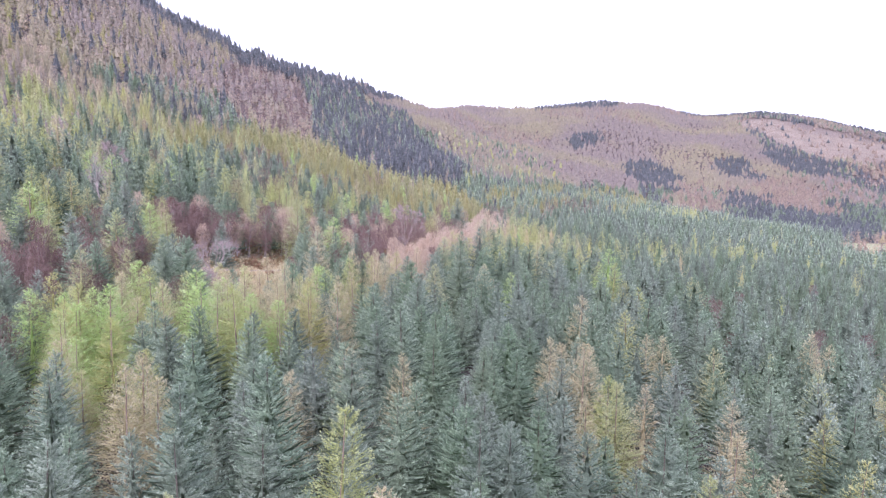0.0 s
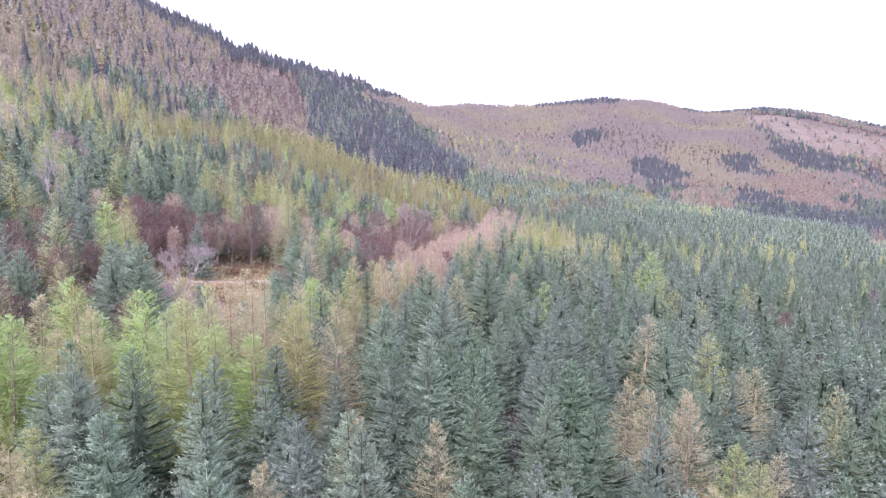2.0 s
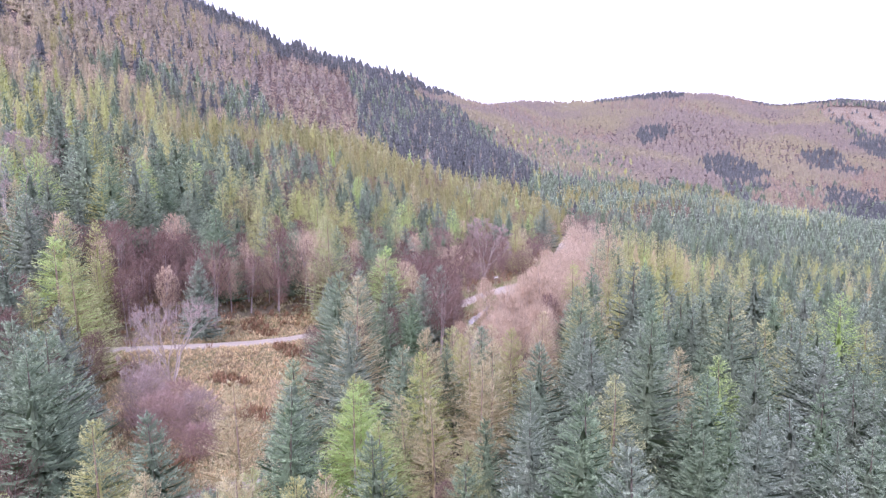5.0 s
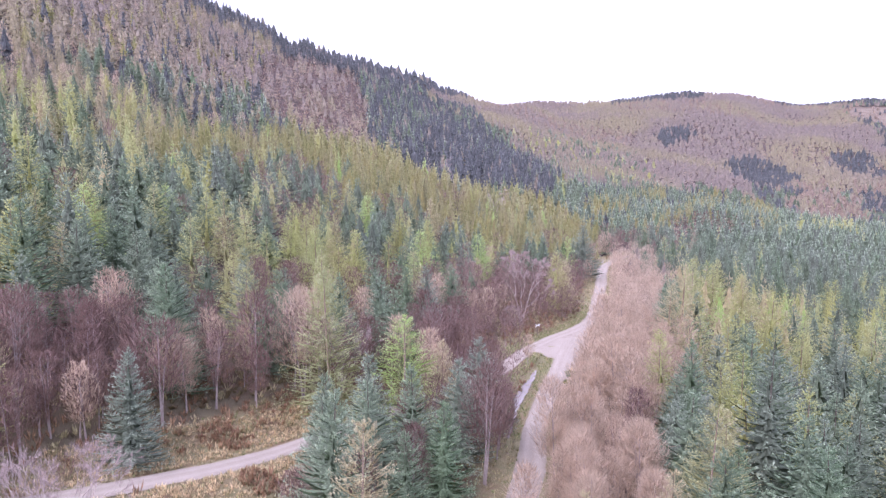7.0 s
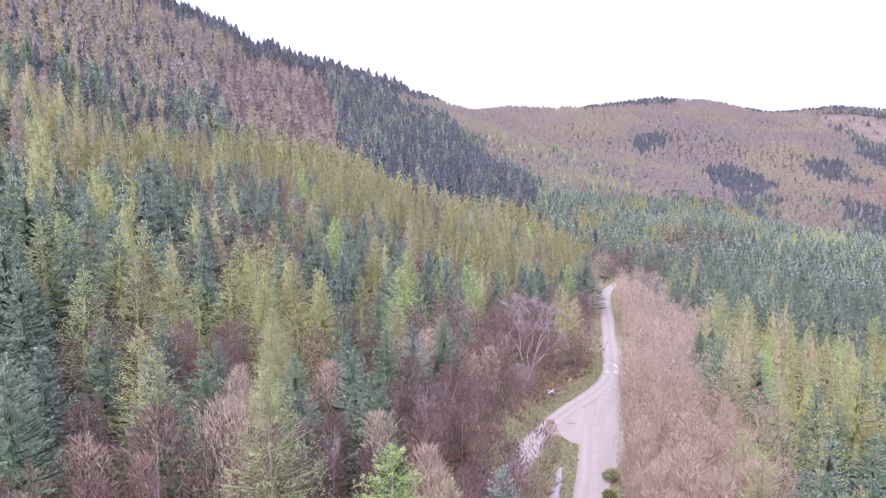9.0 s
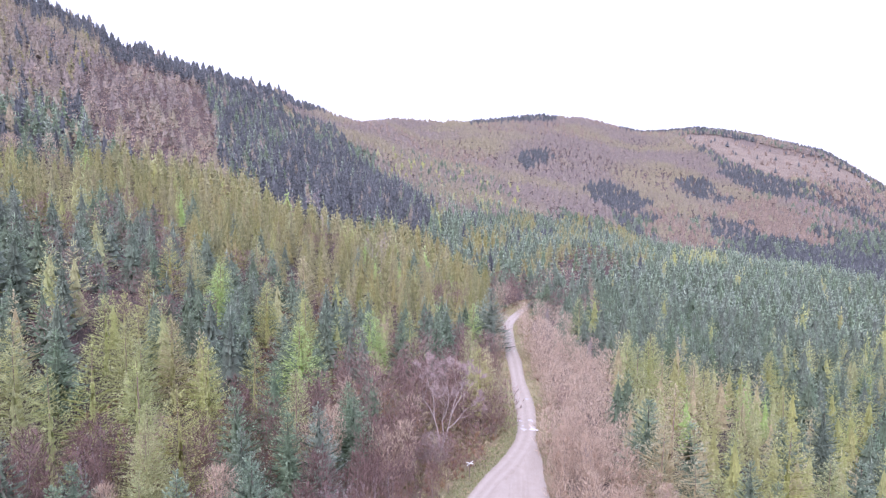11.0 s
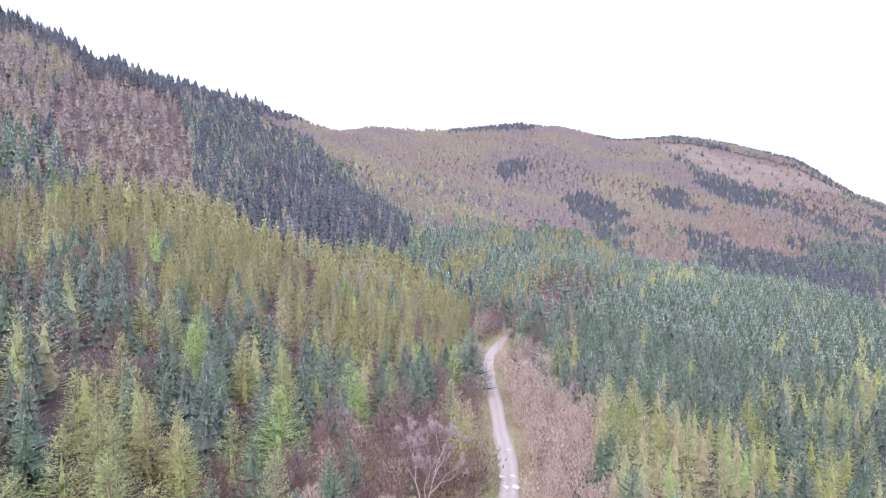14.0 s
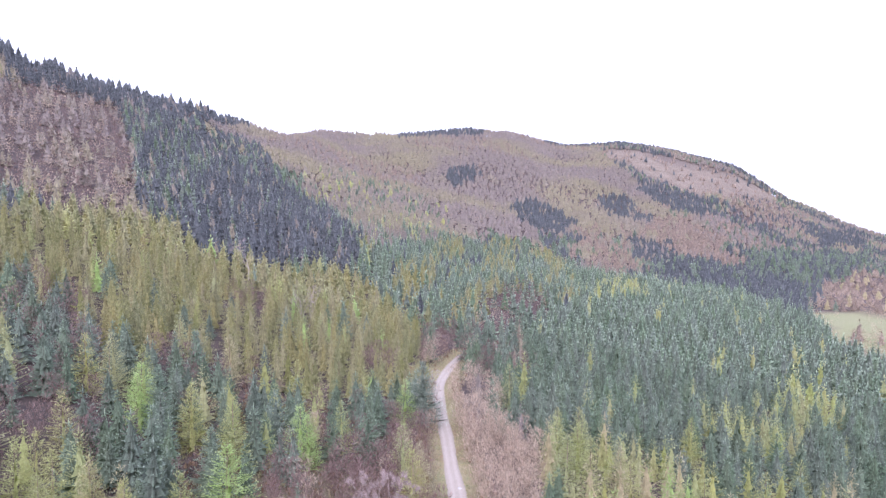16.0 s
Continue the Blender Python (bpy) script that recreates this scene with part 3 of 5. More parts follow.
APRON = [(-6.5, 212), (-3.2, 225), (-3.1, 233), (-5, 235.2), (-7.6, 236.4), (-2.5, 247), (3.5, 256), (8.5, 266), (10.8, 266), (9.2, 258), (7.6, 251), (5.4, 240), (3.9, 232.5), (1.2, 225), (-4.2, 212)]
BIRCH_WOOD = [(-75, 170), (-70, 186), (-59, 189), (-49, 199), (-42, 207), (-35, 214), (-30, 224), (-24, 236), (-17, 262), (-4, 290), (9, 292), (6, 268), (-6, 256), (-15, 241), (-26, 221), (-33, 208), (-40, 205), (-47, 191), (-52, 183), (-63, 176)]
GLADE = [(-46, 127), (-38, 124), (-31, 130), (-31, 137), (-32, 150), (-34.5, 170), (-36, 184), (-43, 176.5), (-57, 160.5), (-53.5, 149.5), (-50, 143), (-47.5, 135)]
BARE_BANK = [(-58, 163), (-43, 178), (-36.5, 187.5), (-33, 192), (-40, 195), (-47, 185), (-54, 176), (-59, 169)]
SCREE = [(2, 112), (14, 108), (16, 128), (2, 132)]


def stand_of(x, y, luck):
    """The kind of tree at each place (0: none)."""
    u, v = slope_frame(x, y)
    wob = 5 * np.sin(u / 9 + v / 13) + 4 * np.sin(v / 7 - u / 17)
    wide = smooth_step(150, 700, v)
    wob = wob * (1 + wide) + wide * (8 * np.sin(u / 31 + v / 47) + 6 * np.sin(v / 23 - u / 29))
    u2, v2 = u + 0.5 * wob, v + 0.8 * wob
    dx, dy = x - PIVOT[0], y - PIVOT[1]
    far, bearing = np.hypot(dx, dy), np.degrees(np.arctan2(dx, dy))
    crest = np.interp(bearing, CREST_B, CREST_D)
    kind = np.full(u.shape, -1)

    def fill(where, *mix):
        total, got = 0.0, np.zeros(u.shape, int)
        for species, share in mix:
            got = np.where((luck >= total) & (luck < total + share), species, got)
            total += share
        kind[:] = np.where((kind < 0) & where, got, kind)

    def box(u0, u1, v0, v1):
        return (u2 > u0) & (u2 < u1) & (v2 > v0) & (v2 < v1)

    d, _ = track_distance(x, y)
    fill(d < 3.0)
    fill(inside(APRON, x, y))
    fill(inside(GLADE, x, y) | inside(BARE_BANK, x, y))
    fill((d < 6.0) & (v > 12) & (v < 112) & (u < 1), (BIRCH, 0.8))
    fill((d < 6.5) & (v > 8) & (v < 80), (MAROON, 0.55), (BIRCH, 0.1))
    fill((u > 1) & (u < 6.5) & (v > -62) & (v < -6))
    fill((u > 2) & (u < 6.5) & (v > -22) & (v < 12))
    fill(inside(BIRCH_WOOD, x, y), (MAROON, 0.72), (BIRCH, 0.10), (SPRUCE, 0.10), (LARCH, 0.03))
    fill((u > 6) & (u < 19) & (v > -30) & (v < 70), (MAROON, 0.65), (BIRCH, 0.18))
    fill(inside(CLEARING, u, v), (MAROON, 0.07), (BIRCH, 0.10))
    fill(inside(SCREE, u, v))
    fill(inside(SCRUB_EDGE, u2, v2), (BIRCH, 0.62), (RUST, 0.2), (TAN, 0.08))
    fill(inside(FIELD, u, v) & (np.sin(u / 17) + np.sin(v / 23) < -0.6), (BIRCH, 0.4), (RUST, 0.1))
    fill(inside(FIELD, u, v), (BIRCH, 0.03))
    fill(inside(FELLED, u2, v2), (RUST, 0.05), (DARK, 0.02))
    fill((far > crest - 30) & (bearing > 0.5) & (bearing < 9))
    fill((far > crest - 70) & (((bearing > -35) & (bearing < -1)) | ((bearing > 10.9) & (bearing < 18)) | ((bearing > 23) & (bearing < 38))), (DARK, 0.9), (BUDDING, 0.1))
    fill(inside(PINE_FOOT, u2, v2), (DARK, 0.86), (SPRUCE, 0.08), (BUDDING, 0.06))
    fill(inside(PINE_STAND, u2, v2), (DARK, 0.55), (SPRUCE, 0.33), (BUDDING, 0.12))
    fill(inside(PURPLE_STAND, u2, v2), (MAROON, 0.45), (BUDDING, 0.2), (BIRCH, 0.3))
    for patch in DARK_PATCHES:
        fill(inside(patch, u2, v2), (DARK, 0.88), (BUDDING, 0.12))
    for patch in BIRCH_GULLIES:
        fill(inside(patch, u2, v2), (MAROON, 0.6), (BIRCH, 0.2), (SPRUCE, 0.15))
    for patch in LARCH_CLUMPS:
        fill(inside(patch, u2, v2), (LARCH, 0.6), (SPRUCE, 0.4))
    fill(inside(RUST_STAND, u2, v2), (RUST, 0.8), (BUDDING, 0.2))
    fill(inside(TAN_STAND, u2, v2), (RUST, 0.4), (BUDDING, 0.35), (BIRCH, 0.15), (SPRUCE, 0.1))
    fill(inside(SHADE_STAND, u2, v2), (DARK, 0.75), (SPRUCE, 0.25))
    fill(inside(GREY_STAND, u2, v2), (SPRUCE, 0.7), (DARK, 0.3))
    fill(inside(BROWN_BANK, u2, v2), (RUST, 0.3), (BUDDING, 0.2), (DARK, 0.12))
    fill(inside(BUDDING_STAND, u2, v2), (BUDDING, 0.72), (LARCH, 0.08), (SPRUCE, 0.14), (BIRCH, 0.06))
    rows_on = np.sin(u / 7 + v / 55) + 0.6 * np.sin(v / 33 - u / 19)
    fill(inside(ROW_STAND, u2, v2) & (rows_on > 0.35), (OLIVE, 0.62), (SPRUCE, 0.38))
    fill(inside(ROW_STAND, u2, v2), (SPRUCE, 0.84), (DARK, 0.08), (OLIVE, 0.08))
    thin = np.sin(u / 9.5 + v / 21) + np.sin(v / 13 - u / 27)
    fill(inside(LARCH_STAND, u2, v2) & (thin > 1.72), (MAROON, 0.5), (OLIVE, 0.3))
    fill(inside(LARCH_STAND, u2, v2), (OLIVE, 0.88), (LARCH, 0.05), (SPRUCE, 0.02), (LIME, 0.01))
    fill((u2 > 58) & (u2 < 125) & (v2 > 2) & (v2 < 92), (SPRUCE, 0.70), (MAROON, 0.20), (LARCH, 0.08))
    fill((u > -15) & (u < -2) & (v > -92) & (v < 60), (BIRCH, 0.95))
    fill(box(-16, -3, -92, 60), (BIRCH, 0.93))
    fill((u > -12) & (u < 12) & (v > 78) & (v < 116), (BIRCH, 0.3), (BUDDING, 0.12))
    fill(box(-14, -2, 60, 108), (BIRCH, 0.5), (BUDDING, 0.4))
    fill((u - -85) ** 2 + ((v - 88) * 0.8) ** 2 < 13**2, (LARCH, 1))
    # larches in fresh leaf; extra lime ones stand in for a sunlit patch
    fill(box(-16, 24, -168, -146), (LARCH, 0.45), (TAN, 0.2), (LIME, 0.27), (SPRUCE, 0.08))
    fill(box(-54, -13, -32, 14), (LARCH, 0.60), (SPRUCE, 0.10), (TAN, 0.27), (LIME, 0.03))
    fill(box(24, 50, -100, -62), (MAROON, 0.6), (BIRCH, 0.35))
    fill(box(-52, -14, 8, 58), (LARCH, 0.54), (SPRUCE, 0.08), (TAN, 0.33), (LIME, 0.05))
    fill(box(-95, -50, 10, 48), (LARCH, 0.35), (SPRUCE, 0.6), (TAN, 0.05))
    fill(box(-60, -12, -95, 8), (SPRUCE, 0.78), (LARCH, 0.17), (TAN, 0.03), (LIME, 0.02))
    fill(box(-12, 12, -140, -95), (SPRUCE, 0.5), (LARCH, 0.25), (TAN, 0.2), (MAROON, 0.05))
    fill(box(-16, 9, -196, -140), (TAN, 0.12), (LARCH, 0.42), (LIME, 0.26), (SPRUCE, 0.2))
    fill((u > 4) & (u < 15) & (v > -64) & (v < 30), (MAROON, 0.55), (BIRCH, 0.3))
    fill((u > 6) & (u < 40 - 0.33 * (v + 4)) & (v > -62) & (v < 70), (MAROON, 0.62), (BIRCH, 0.1), (LARCH, 0.05), (SPRUCE, 0.12))
    fill(box(9, 38, -18, 70), (SPRUCE, 0.62), (MAROON, 0.2), (BIRCH, 0.04), (LARCH, 0.08), (TAN, 0.06))
    fill(box(6, 36, -100, 66), (MAROON, 0.58), (BIRCH, 0.10), (SPRUCE, 0.20), (LARCH, 0.05), (TAN, 0.02))
    fill(box(36, 62, 20, 90), (SPRUCE, 0.8), (LARCH, 0.12), (MAROON, 0.08))
    fill(box(6, 30, -300, -100), (SPRUCE, 0.55), (MAROON, 0.25), (LARCH, 0.2))
    fill(box(30, 52, -300, -110), (MAROON, 0.4), (SPRUCE, 0.3), (LARCH, 0.2), (BIRCH, 0.1))
    fill(box(18, 88, -66, 58), (SPRUCE, 0.70), (LARCH, 0.21), (MAROON, 0.03), (TAN, 0.04), (LIME, 0.02))
    fill(box(28, 112, -400, 60), (SPRUCE, 0.56), (LARCH, 0.33), (LIME, 0.03), (MAROON, 0.03), (TAN, 0.05))
    fill(box(112, 175, -400, 80), (LARCH, 0.5), (TAN, 0.05), (BUDDING, 0.3), (SPRUCE, 0.15))
    fill(box(112, 215, 60, 260), (SPRUCE, 0.35), (DARK, 0.2), (BUDDING, 0.25), (BIRCH, 0.2))
    # pale birch share raised here to stand in for haze on the hillside
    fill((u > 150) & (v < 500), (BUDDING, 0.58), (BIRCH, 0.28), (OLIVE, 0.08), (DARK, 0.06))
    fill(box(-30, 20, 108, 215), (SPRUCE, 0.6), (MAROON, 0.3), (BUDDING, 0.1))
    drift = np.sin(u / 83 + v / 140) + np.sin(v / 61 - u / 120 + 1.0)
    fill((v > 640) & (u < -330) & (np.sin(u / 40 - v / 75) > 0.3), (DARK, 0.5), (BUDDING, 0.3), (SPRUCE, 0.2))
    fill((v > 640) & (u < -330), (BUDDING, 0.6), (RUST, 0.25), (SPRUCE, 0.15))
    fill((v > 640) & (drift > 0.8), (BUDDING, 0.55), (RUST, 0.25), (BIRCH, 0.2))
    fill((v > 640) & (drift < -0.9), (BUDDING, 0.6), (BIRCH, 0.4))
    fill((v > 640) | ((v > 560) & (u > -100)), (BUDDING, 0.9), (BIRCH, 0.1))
    fill((v > 470) & (u < -60), (SPRUCE, 0.72), (DARK, 0.28))
    fill((u < -14) & (v < -95), (SPRUCE, 0.90), (LARCH, 0.05), (TAN, 0.05))
    fill(u > -1e9, (SPRUCE, 0.96), (LARCH, 0.04))
    return np.maximum(kind, 0)


# ---- ground ----
def graded(lo, hi, inner_lo, inner_hi, fine, coarse):
    """Grid lines: fine in the middle, ever wider outside."""
    mid = list(np.arange(inner_lo, inner_hi + 0.01, fine))
    left, right, s = [], [], fine
    while (left[-1] if left else inner_lo) > lo:
        s = min(s * 1.12, coarse)
        left.append((left[-1] if left else inner_lo) - s)
    s = fine
    while (right[-1] if right else inner_hi) < hi:
        s = min(s * 1.12, coarse)
        right.append((right[-1] if right else inner_hi) + s)
    return np.array(left[::-1] + mid + right)


gx, gy = graded(-4300, 4300, -75, 60, 1.6, 130), graded(-700, 4300, 120, 400, 1.8, 110)
mx, my = np.meshgrid(gx, gy)
mz = land(mx, my)
fu, fv = slope_frame(mx, my)
open_ground = (inside(CLEARING, fu, fv) | inside(FELLED, fu, fv) | inside(FIELD, fu, fv) | inside(SCREE, fu, fv) | ((fu > 1) & (fu < 15) & (fv > -64) & (fv < 14)) | inside(GLADE, mx, my) | inside(BARE_BANK, mx, my)).astype(float)
td, _ = track_distance(mx.ravel(), my.ravel())
open_ground = np.maximum(open_ground, 0.45 * ((fu > 4) & (fu < 48) & (fv > -150) & (fv < 40)))
open_ground = np.maximum(open_ground, 1 - smooth_step(3.5, 8.0, td.reshape(mx.shape)))
rows_, cols_ = mx.shape
idx = np.arange(rows_ * cols_).reshape(rows_, cols_)
q00, q10, q01, q11 = idx[:-1, :-1].ravel(), idx[:-1, 1:].ravel(), idx[1:, :-1].ravel(), idx[1:, 1:].ravel()
faces = np.concatenate([np.stack([q00, q10, q11], 1), np.stack([q00, q11, q01], 1)])
ground = new("ground", mesh_from("ground", np.stack([mx.ravel(), my.ravel(), mz.ravel()], 1), faces, M_GROUND, tip=open_ground.ravel(), tint=np.maximum((fv > 600) * 1.0 + inside(FIELD, fu, fv) * 0.5, 0.3 * (1 - smooth_step(3.0, 5.5, td.reshape(mx.shape))) * ((fu > 0.5) & (fv > -40) & (fv < 40))).ravel(), smooth=True))
tagged(ground, "steep valley side of rusty forest floor and straw grass", "ground", kind="structure")


def track_strip(name, line, half, lift, label):
    """A packed track with ruts, a crown and crumbling edges."""
    offs = np.array([-1.12, -0.9, -0.62, -0.42, -0.2, 0.0, 0.2, 0.42, 0.62, 0.9, 1.12])
    drop = np.array([-0.16, 0.0, -0.015, -0.03, 0.02, 0.035, 0.02, -0.03, -0.015, 0.0, -0.16])
    rut = np.array([0, 0.25, 0.8, 1.0, 0.45, 0.25, 0.45, 1.0, 0.8, 0.25, 0])
    way = unit(np.gradient(line, axis=0))
    side = np.stack([way[:, 1], -way[:, 0]], 1)
    s = np.arange(len(line))
    wob = 1 + 0.07 * (np.sin(s * 0.31) + np.sin(s * 0.13 + 1))[:, None] * np.abs(offs)[None] + rng.normal(0, 0.02, (len(line), 11))
    xy = line[:, None] + side[:, None] * (offs[None] * wob * half)[..., None]
    z = ground_height(line[:, 0], line[:, 1])[:, None] + drop[None] + lift + rng.normal(0, 0.008, wob.shape)
    v = np.concatenate([xy, z[..., None]], 2).reshape(-1, 3)
    n = len(line)
    i = np.arange(n * 11).reshape(n, 11)
    a, b, c, d = i[:-1, :-1].ravel(), i[:-1, 1:].ravel(), i[1:, :-1].ravel(), i[1:, 1:].ravel()
    f = np.concatenate([np.stack([a, d, b], 1), np.stack([a, c, d], 1)])
    ob = new(name, mesh_from(name, v, f, M_GRAVEL, tip=np.tile(rut, n), smooth=True))
    return tagged(ob, label, "track", kind="structure")


track_strip("road", MAIN_LINE, 1.55, 0.06, "pale gravel forest track with two wheel ruts")
track_strip("road_lower", LOWER_LINE, 1.45, 0.045, "narrow gravel forest track joining the main one")


def patch(name, cx, cy, rx, ry, turn, mat, lift, ragged=0.15, n=26):
    """A low ragged-edged patch lying on the land."""
    az = np.arange(n) * 6.283 / n
    wob = 1 + ragged * np.sin(az * 3 + cx) + ragged * 0.6 * np.sin(az * 5 + cy)
    c, s = math.cos(turn), math.sin(turn)
    rings = []
    for q in (0.0, 0.5, 0.9, 1.0):
        px, py = rx * q * wob * np.cos(az), ry * q * wob * np.sin(az)
        rings.append(np.stack([cx + c * px - s * py, cy + s * px + c * py], 1))
    xy = np.concatenate(rings)
    z = lift(xy[:, 0], xy[:, 1])
    z[-n:] -= 0.06
    v = np.column_stack([xy, z])
    f = []
    for k in range(3):
        for i in range(n):
            a, b = k * n + i, k * n + (i + 1) % n
            f += [(a, a + n, b + n), (a, b + n, b)]
    return new(name, mesh_from(name, v, f, mat, tip=np.full(len(v), 0.35), smooth=True))


def level_with_track(extra):
    def lift(x, y):
        return track_distance(x, y)[1] + extra
    return lift


def junction_apron():
    """The gravel triangle between the two tracks and a strip beyond the lower one."""
    y = np.linspace(204.0, 266.0, 66)
    left = np.interp(y, (204, 212, 218, 226, 233.5, 235.2, 236.4, 247, 256, 266), (-8.2, -6.5, -5.0, -3.2, -3.1, -5.0, -7.6, -2.5, 3.5, 8.8)) + 0.15 * np.sin(y * 1.7)
    right = np.interp(y, (204, 212, 218, 226, 232.5, 240, 251, 258, 266), (-6.9, -4.6, -2.6, 0.6, 3.3, 4.8, 7.1, 8.7, 10.1)) + 0.1 * np.sin(y * 0.5) + 0.05 * np.sin(y * 2.3)
    q = np.linspace(0, 1, 9)
    x = left[:, None] + (right - left)[:, None] * q[None]
    yy = np.repeat(y[:, None], 9, 1)
    z = track_distance(x.ravel(), yy.ravel())[1].reshape(x.shape) + 0.03
    z[:, 0] -= 0.1
    z[:, -1] -= 0.1
    i = np.arange(x.size).reshape(x.shape)
    a, b, c, d = i[:-1, :-1].ravel(), i[:-1, 1:].ravel(), i[1:, :-1].ravel(), i[1:, 1:].ravel()
    f = np.concatenate([np.stack([a, b, d], 1), np.stack([a, d, c], 1)])
    wear = 0.45 + 0.4 * np.sin(x * 1.3 - yy * 0.35) * np.sin(yy * 0.21 + 1)
    return new("junction_apron", mesh_from("junction_apron", np.column_stack([x.ravel(), yy.ravel(), z.ravel()]), f, M_GRAVEL, tip=wear.ravel().clip(0.1, 0.9), smooth=True))


tagged(junction_apron(), "wide gravel apron where two forest tracks meet", "track", kind="structure")


# ---- invented sheet of water beyond the last ridge, for the pale haze there ----
az = np.radians(np.linspace(36, 80, 30))
near_rim, far_rim = 2150 + 120 * np.sin(np.arange(30) * 1.1), np.full(30, 14000.0)
v = np.concatenate([np.column_stack([PIVOT[0] + d_ * np.sin(az), PIVOT[1] + d_ * np.cos(az), np.full(30, -66.0)]) for d_ in (near_rim, far_rim)])
f = [t for i in range(29) for t in ((i, i + 30, i + 31), (i, i + 31, i + 1))]
tagged(new("water", mesh_from("water", v, f, M_HAZE_WATER, smooth=True)), "pale reflecting sheet standing in for distant haze", "water", kind="structure")

# ---- trees ----
def prototypes(count, build, loose=None, middle=None):
    """Some individuals of one kind, with their normals."""
    made = [build(np.random.default_rng(50 + k)) for k in range(count)]
    return [m if len(m) == 4 else softened(m, np.random.default_rng(70 + k), loose, middle) for k, m in enumerate(made)]


def toned(shape, gain):
    """The same shape with more or fewer young tips."""
    return shape[0], shape[1], shape[2] * gain


SPRUCE_HABIT = dict(power=0.86, rise=(0.0, 0.16, 0.42, 1.0), droop=0.10, flick=0.22)
LARCH_HABIT = dict(power=0.78, rise=(0.10, 0.26, 0.48, 1.0), droop=0.06, flick=0.12)


def spruce(r, core, limbs_, sprigs_=None, loose=0.35, inner=0.14):
    """A core darkened to act as inner shade (tiers, points, share of the radius), boughs (whorls, boughs, width) and on
    near trees sprigs (whorls, boughs, sprigs, length, width).
    """
    radius = r.uniform(4.2, 5.0)
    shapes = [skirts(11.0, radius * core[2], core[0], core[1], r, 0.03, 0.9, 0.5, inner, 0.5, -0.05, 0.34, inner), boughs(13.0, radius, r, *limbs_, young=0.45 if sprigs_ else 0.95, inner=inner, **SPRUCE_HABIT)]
    if sprigs_:
        shapes.append(conifer(13.0, radius, r, *sprigs_, **SPRUCE_HABIT))
    return softened(together(*shapes), r, loose)


def larch(r, core, limbs_, sprigs_=None, loose=0.3):
    radius = r.uniform(4.0, 4.8)
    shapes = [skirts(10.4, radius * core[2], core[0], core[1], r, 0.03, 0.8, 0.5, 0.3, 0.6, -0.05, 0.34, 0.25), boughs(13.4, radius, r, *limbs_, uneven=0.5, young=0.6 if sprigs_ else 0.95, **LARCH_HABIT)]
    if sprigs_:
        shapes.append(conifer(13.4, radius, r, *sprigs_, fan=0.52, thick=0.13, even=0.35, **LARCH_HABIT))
    return softened(together(*shapes), r, loose)


NEAR_SPRUCE = prototypes(5, lambda r: spruce(r, (20, 10, 0.34), (24, 11, 0.022), (25, 11, 40, 0.36, 0.047), 0.32, 0.26))
NEAR_LARCH = prototypes(4, lambda r: larch(r, (12, 6, 0.07), (26, 10, 0.018), (26, 10, 40, 0.34, 0.032), 0.5))
MID_SPRUCE = prototypes(5, lambda r: spruce(r, (18, 9, 0.42), (22, 10, 0.04), (22, 10, 15, 0.48, 0.08), 0.3, 0.22))
MID_LARCH = prototypes(4, lambda r: larch(r, (12, 6, 0.14), (24, 9, 0.03), (24, 9, 15, 0.46, 0.058), 0.45))
WOOD_SPRUCE = prototypes(4, lambda r: spruce(r, (13, 7, 0.48), (16, 9, 0.08), (16, 9, 7, 0.66, 0.13), 0.4))
WOOD_LARCH = prototypes(4, lambda r: larch(r, (10, 6, 0.24), (16, 9, 0.06), (16, 8, 7, 0.66, 0.11), 0.4))
LOW_SPRUCE = prototypes(5, lambda r: spruce(r, (9, 7, 0.66), (11, 8, 0.16), (12, 8, 3, 0.75, 0.15), 0.2, 0.10))
LOW_LARCH = prototypes(4, lambda r: larch(r, (8, 6, 0.45), (10, 7, 0.10), (13, 7, 5, 0.70, 0.12), 0.2))
FAR_SPRUCE = prototypes(4, lambda r: spruce(r, (4, 4, 0.65), (6, 7, 0.60), None, 0.3))
FAR_LARCH = prototypes(4, lambda r: larch(r, (4, 4, 0.68), (6, 7, 0.60), None, 0.25))
HILL_SPRUCE = prototypes(4, lambda r: spruce(r, (3, 4, 0.85), (3, 5, 0.95), None, 0.25))
HILL_LARCH = prototypes(4, lambda r: larch(r, (3, 4, 0.88), (3, 5, 0.95), None, 0.2))
MID_BIRCH = prototypes(4, lambda r: twig_cloud(10.0, r.uniform(1.8, 2.4), 0.25, 620, r, 1.0, 0.036, 1.0), 0.3, 5.5)
LOW_BIRCH = prototypes(4, lambda r: toned(twig_cloud(10.0, r.uniform(1.9, 2.5), 0.18, 300, r, 1.2, 0.055, 1.0), 1.3), 0.3, 5.0)
FAR_BIRCH = prototypes(3, lambda r: twig_cloud(10.0, 3.0, 0.05, 44, r, 1.5, 0.20), 0.4, 4.5)

LOOK = {SPRUCE: M_SPRUCE, DARK: M_SPRUCE_DARK, LARCH: M_LARCH, LIME: M_LARCH_LIME, TAN: M_LARCH_TAN, BUDDING: M_LARCH_HAZE, RUST: M_LARCH_RUST, BIRCH: M_BIRCH, MAROON: M_BIRCH_DARK, OLIVE: M_LARCH_OLIVE}
SHAPES = {}
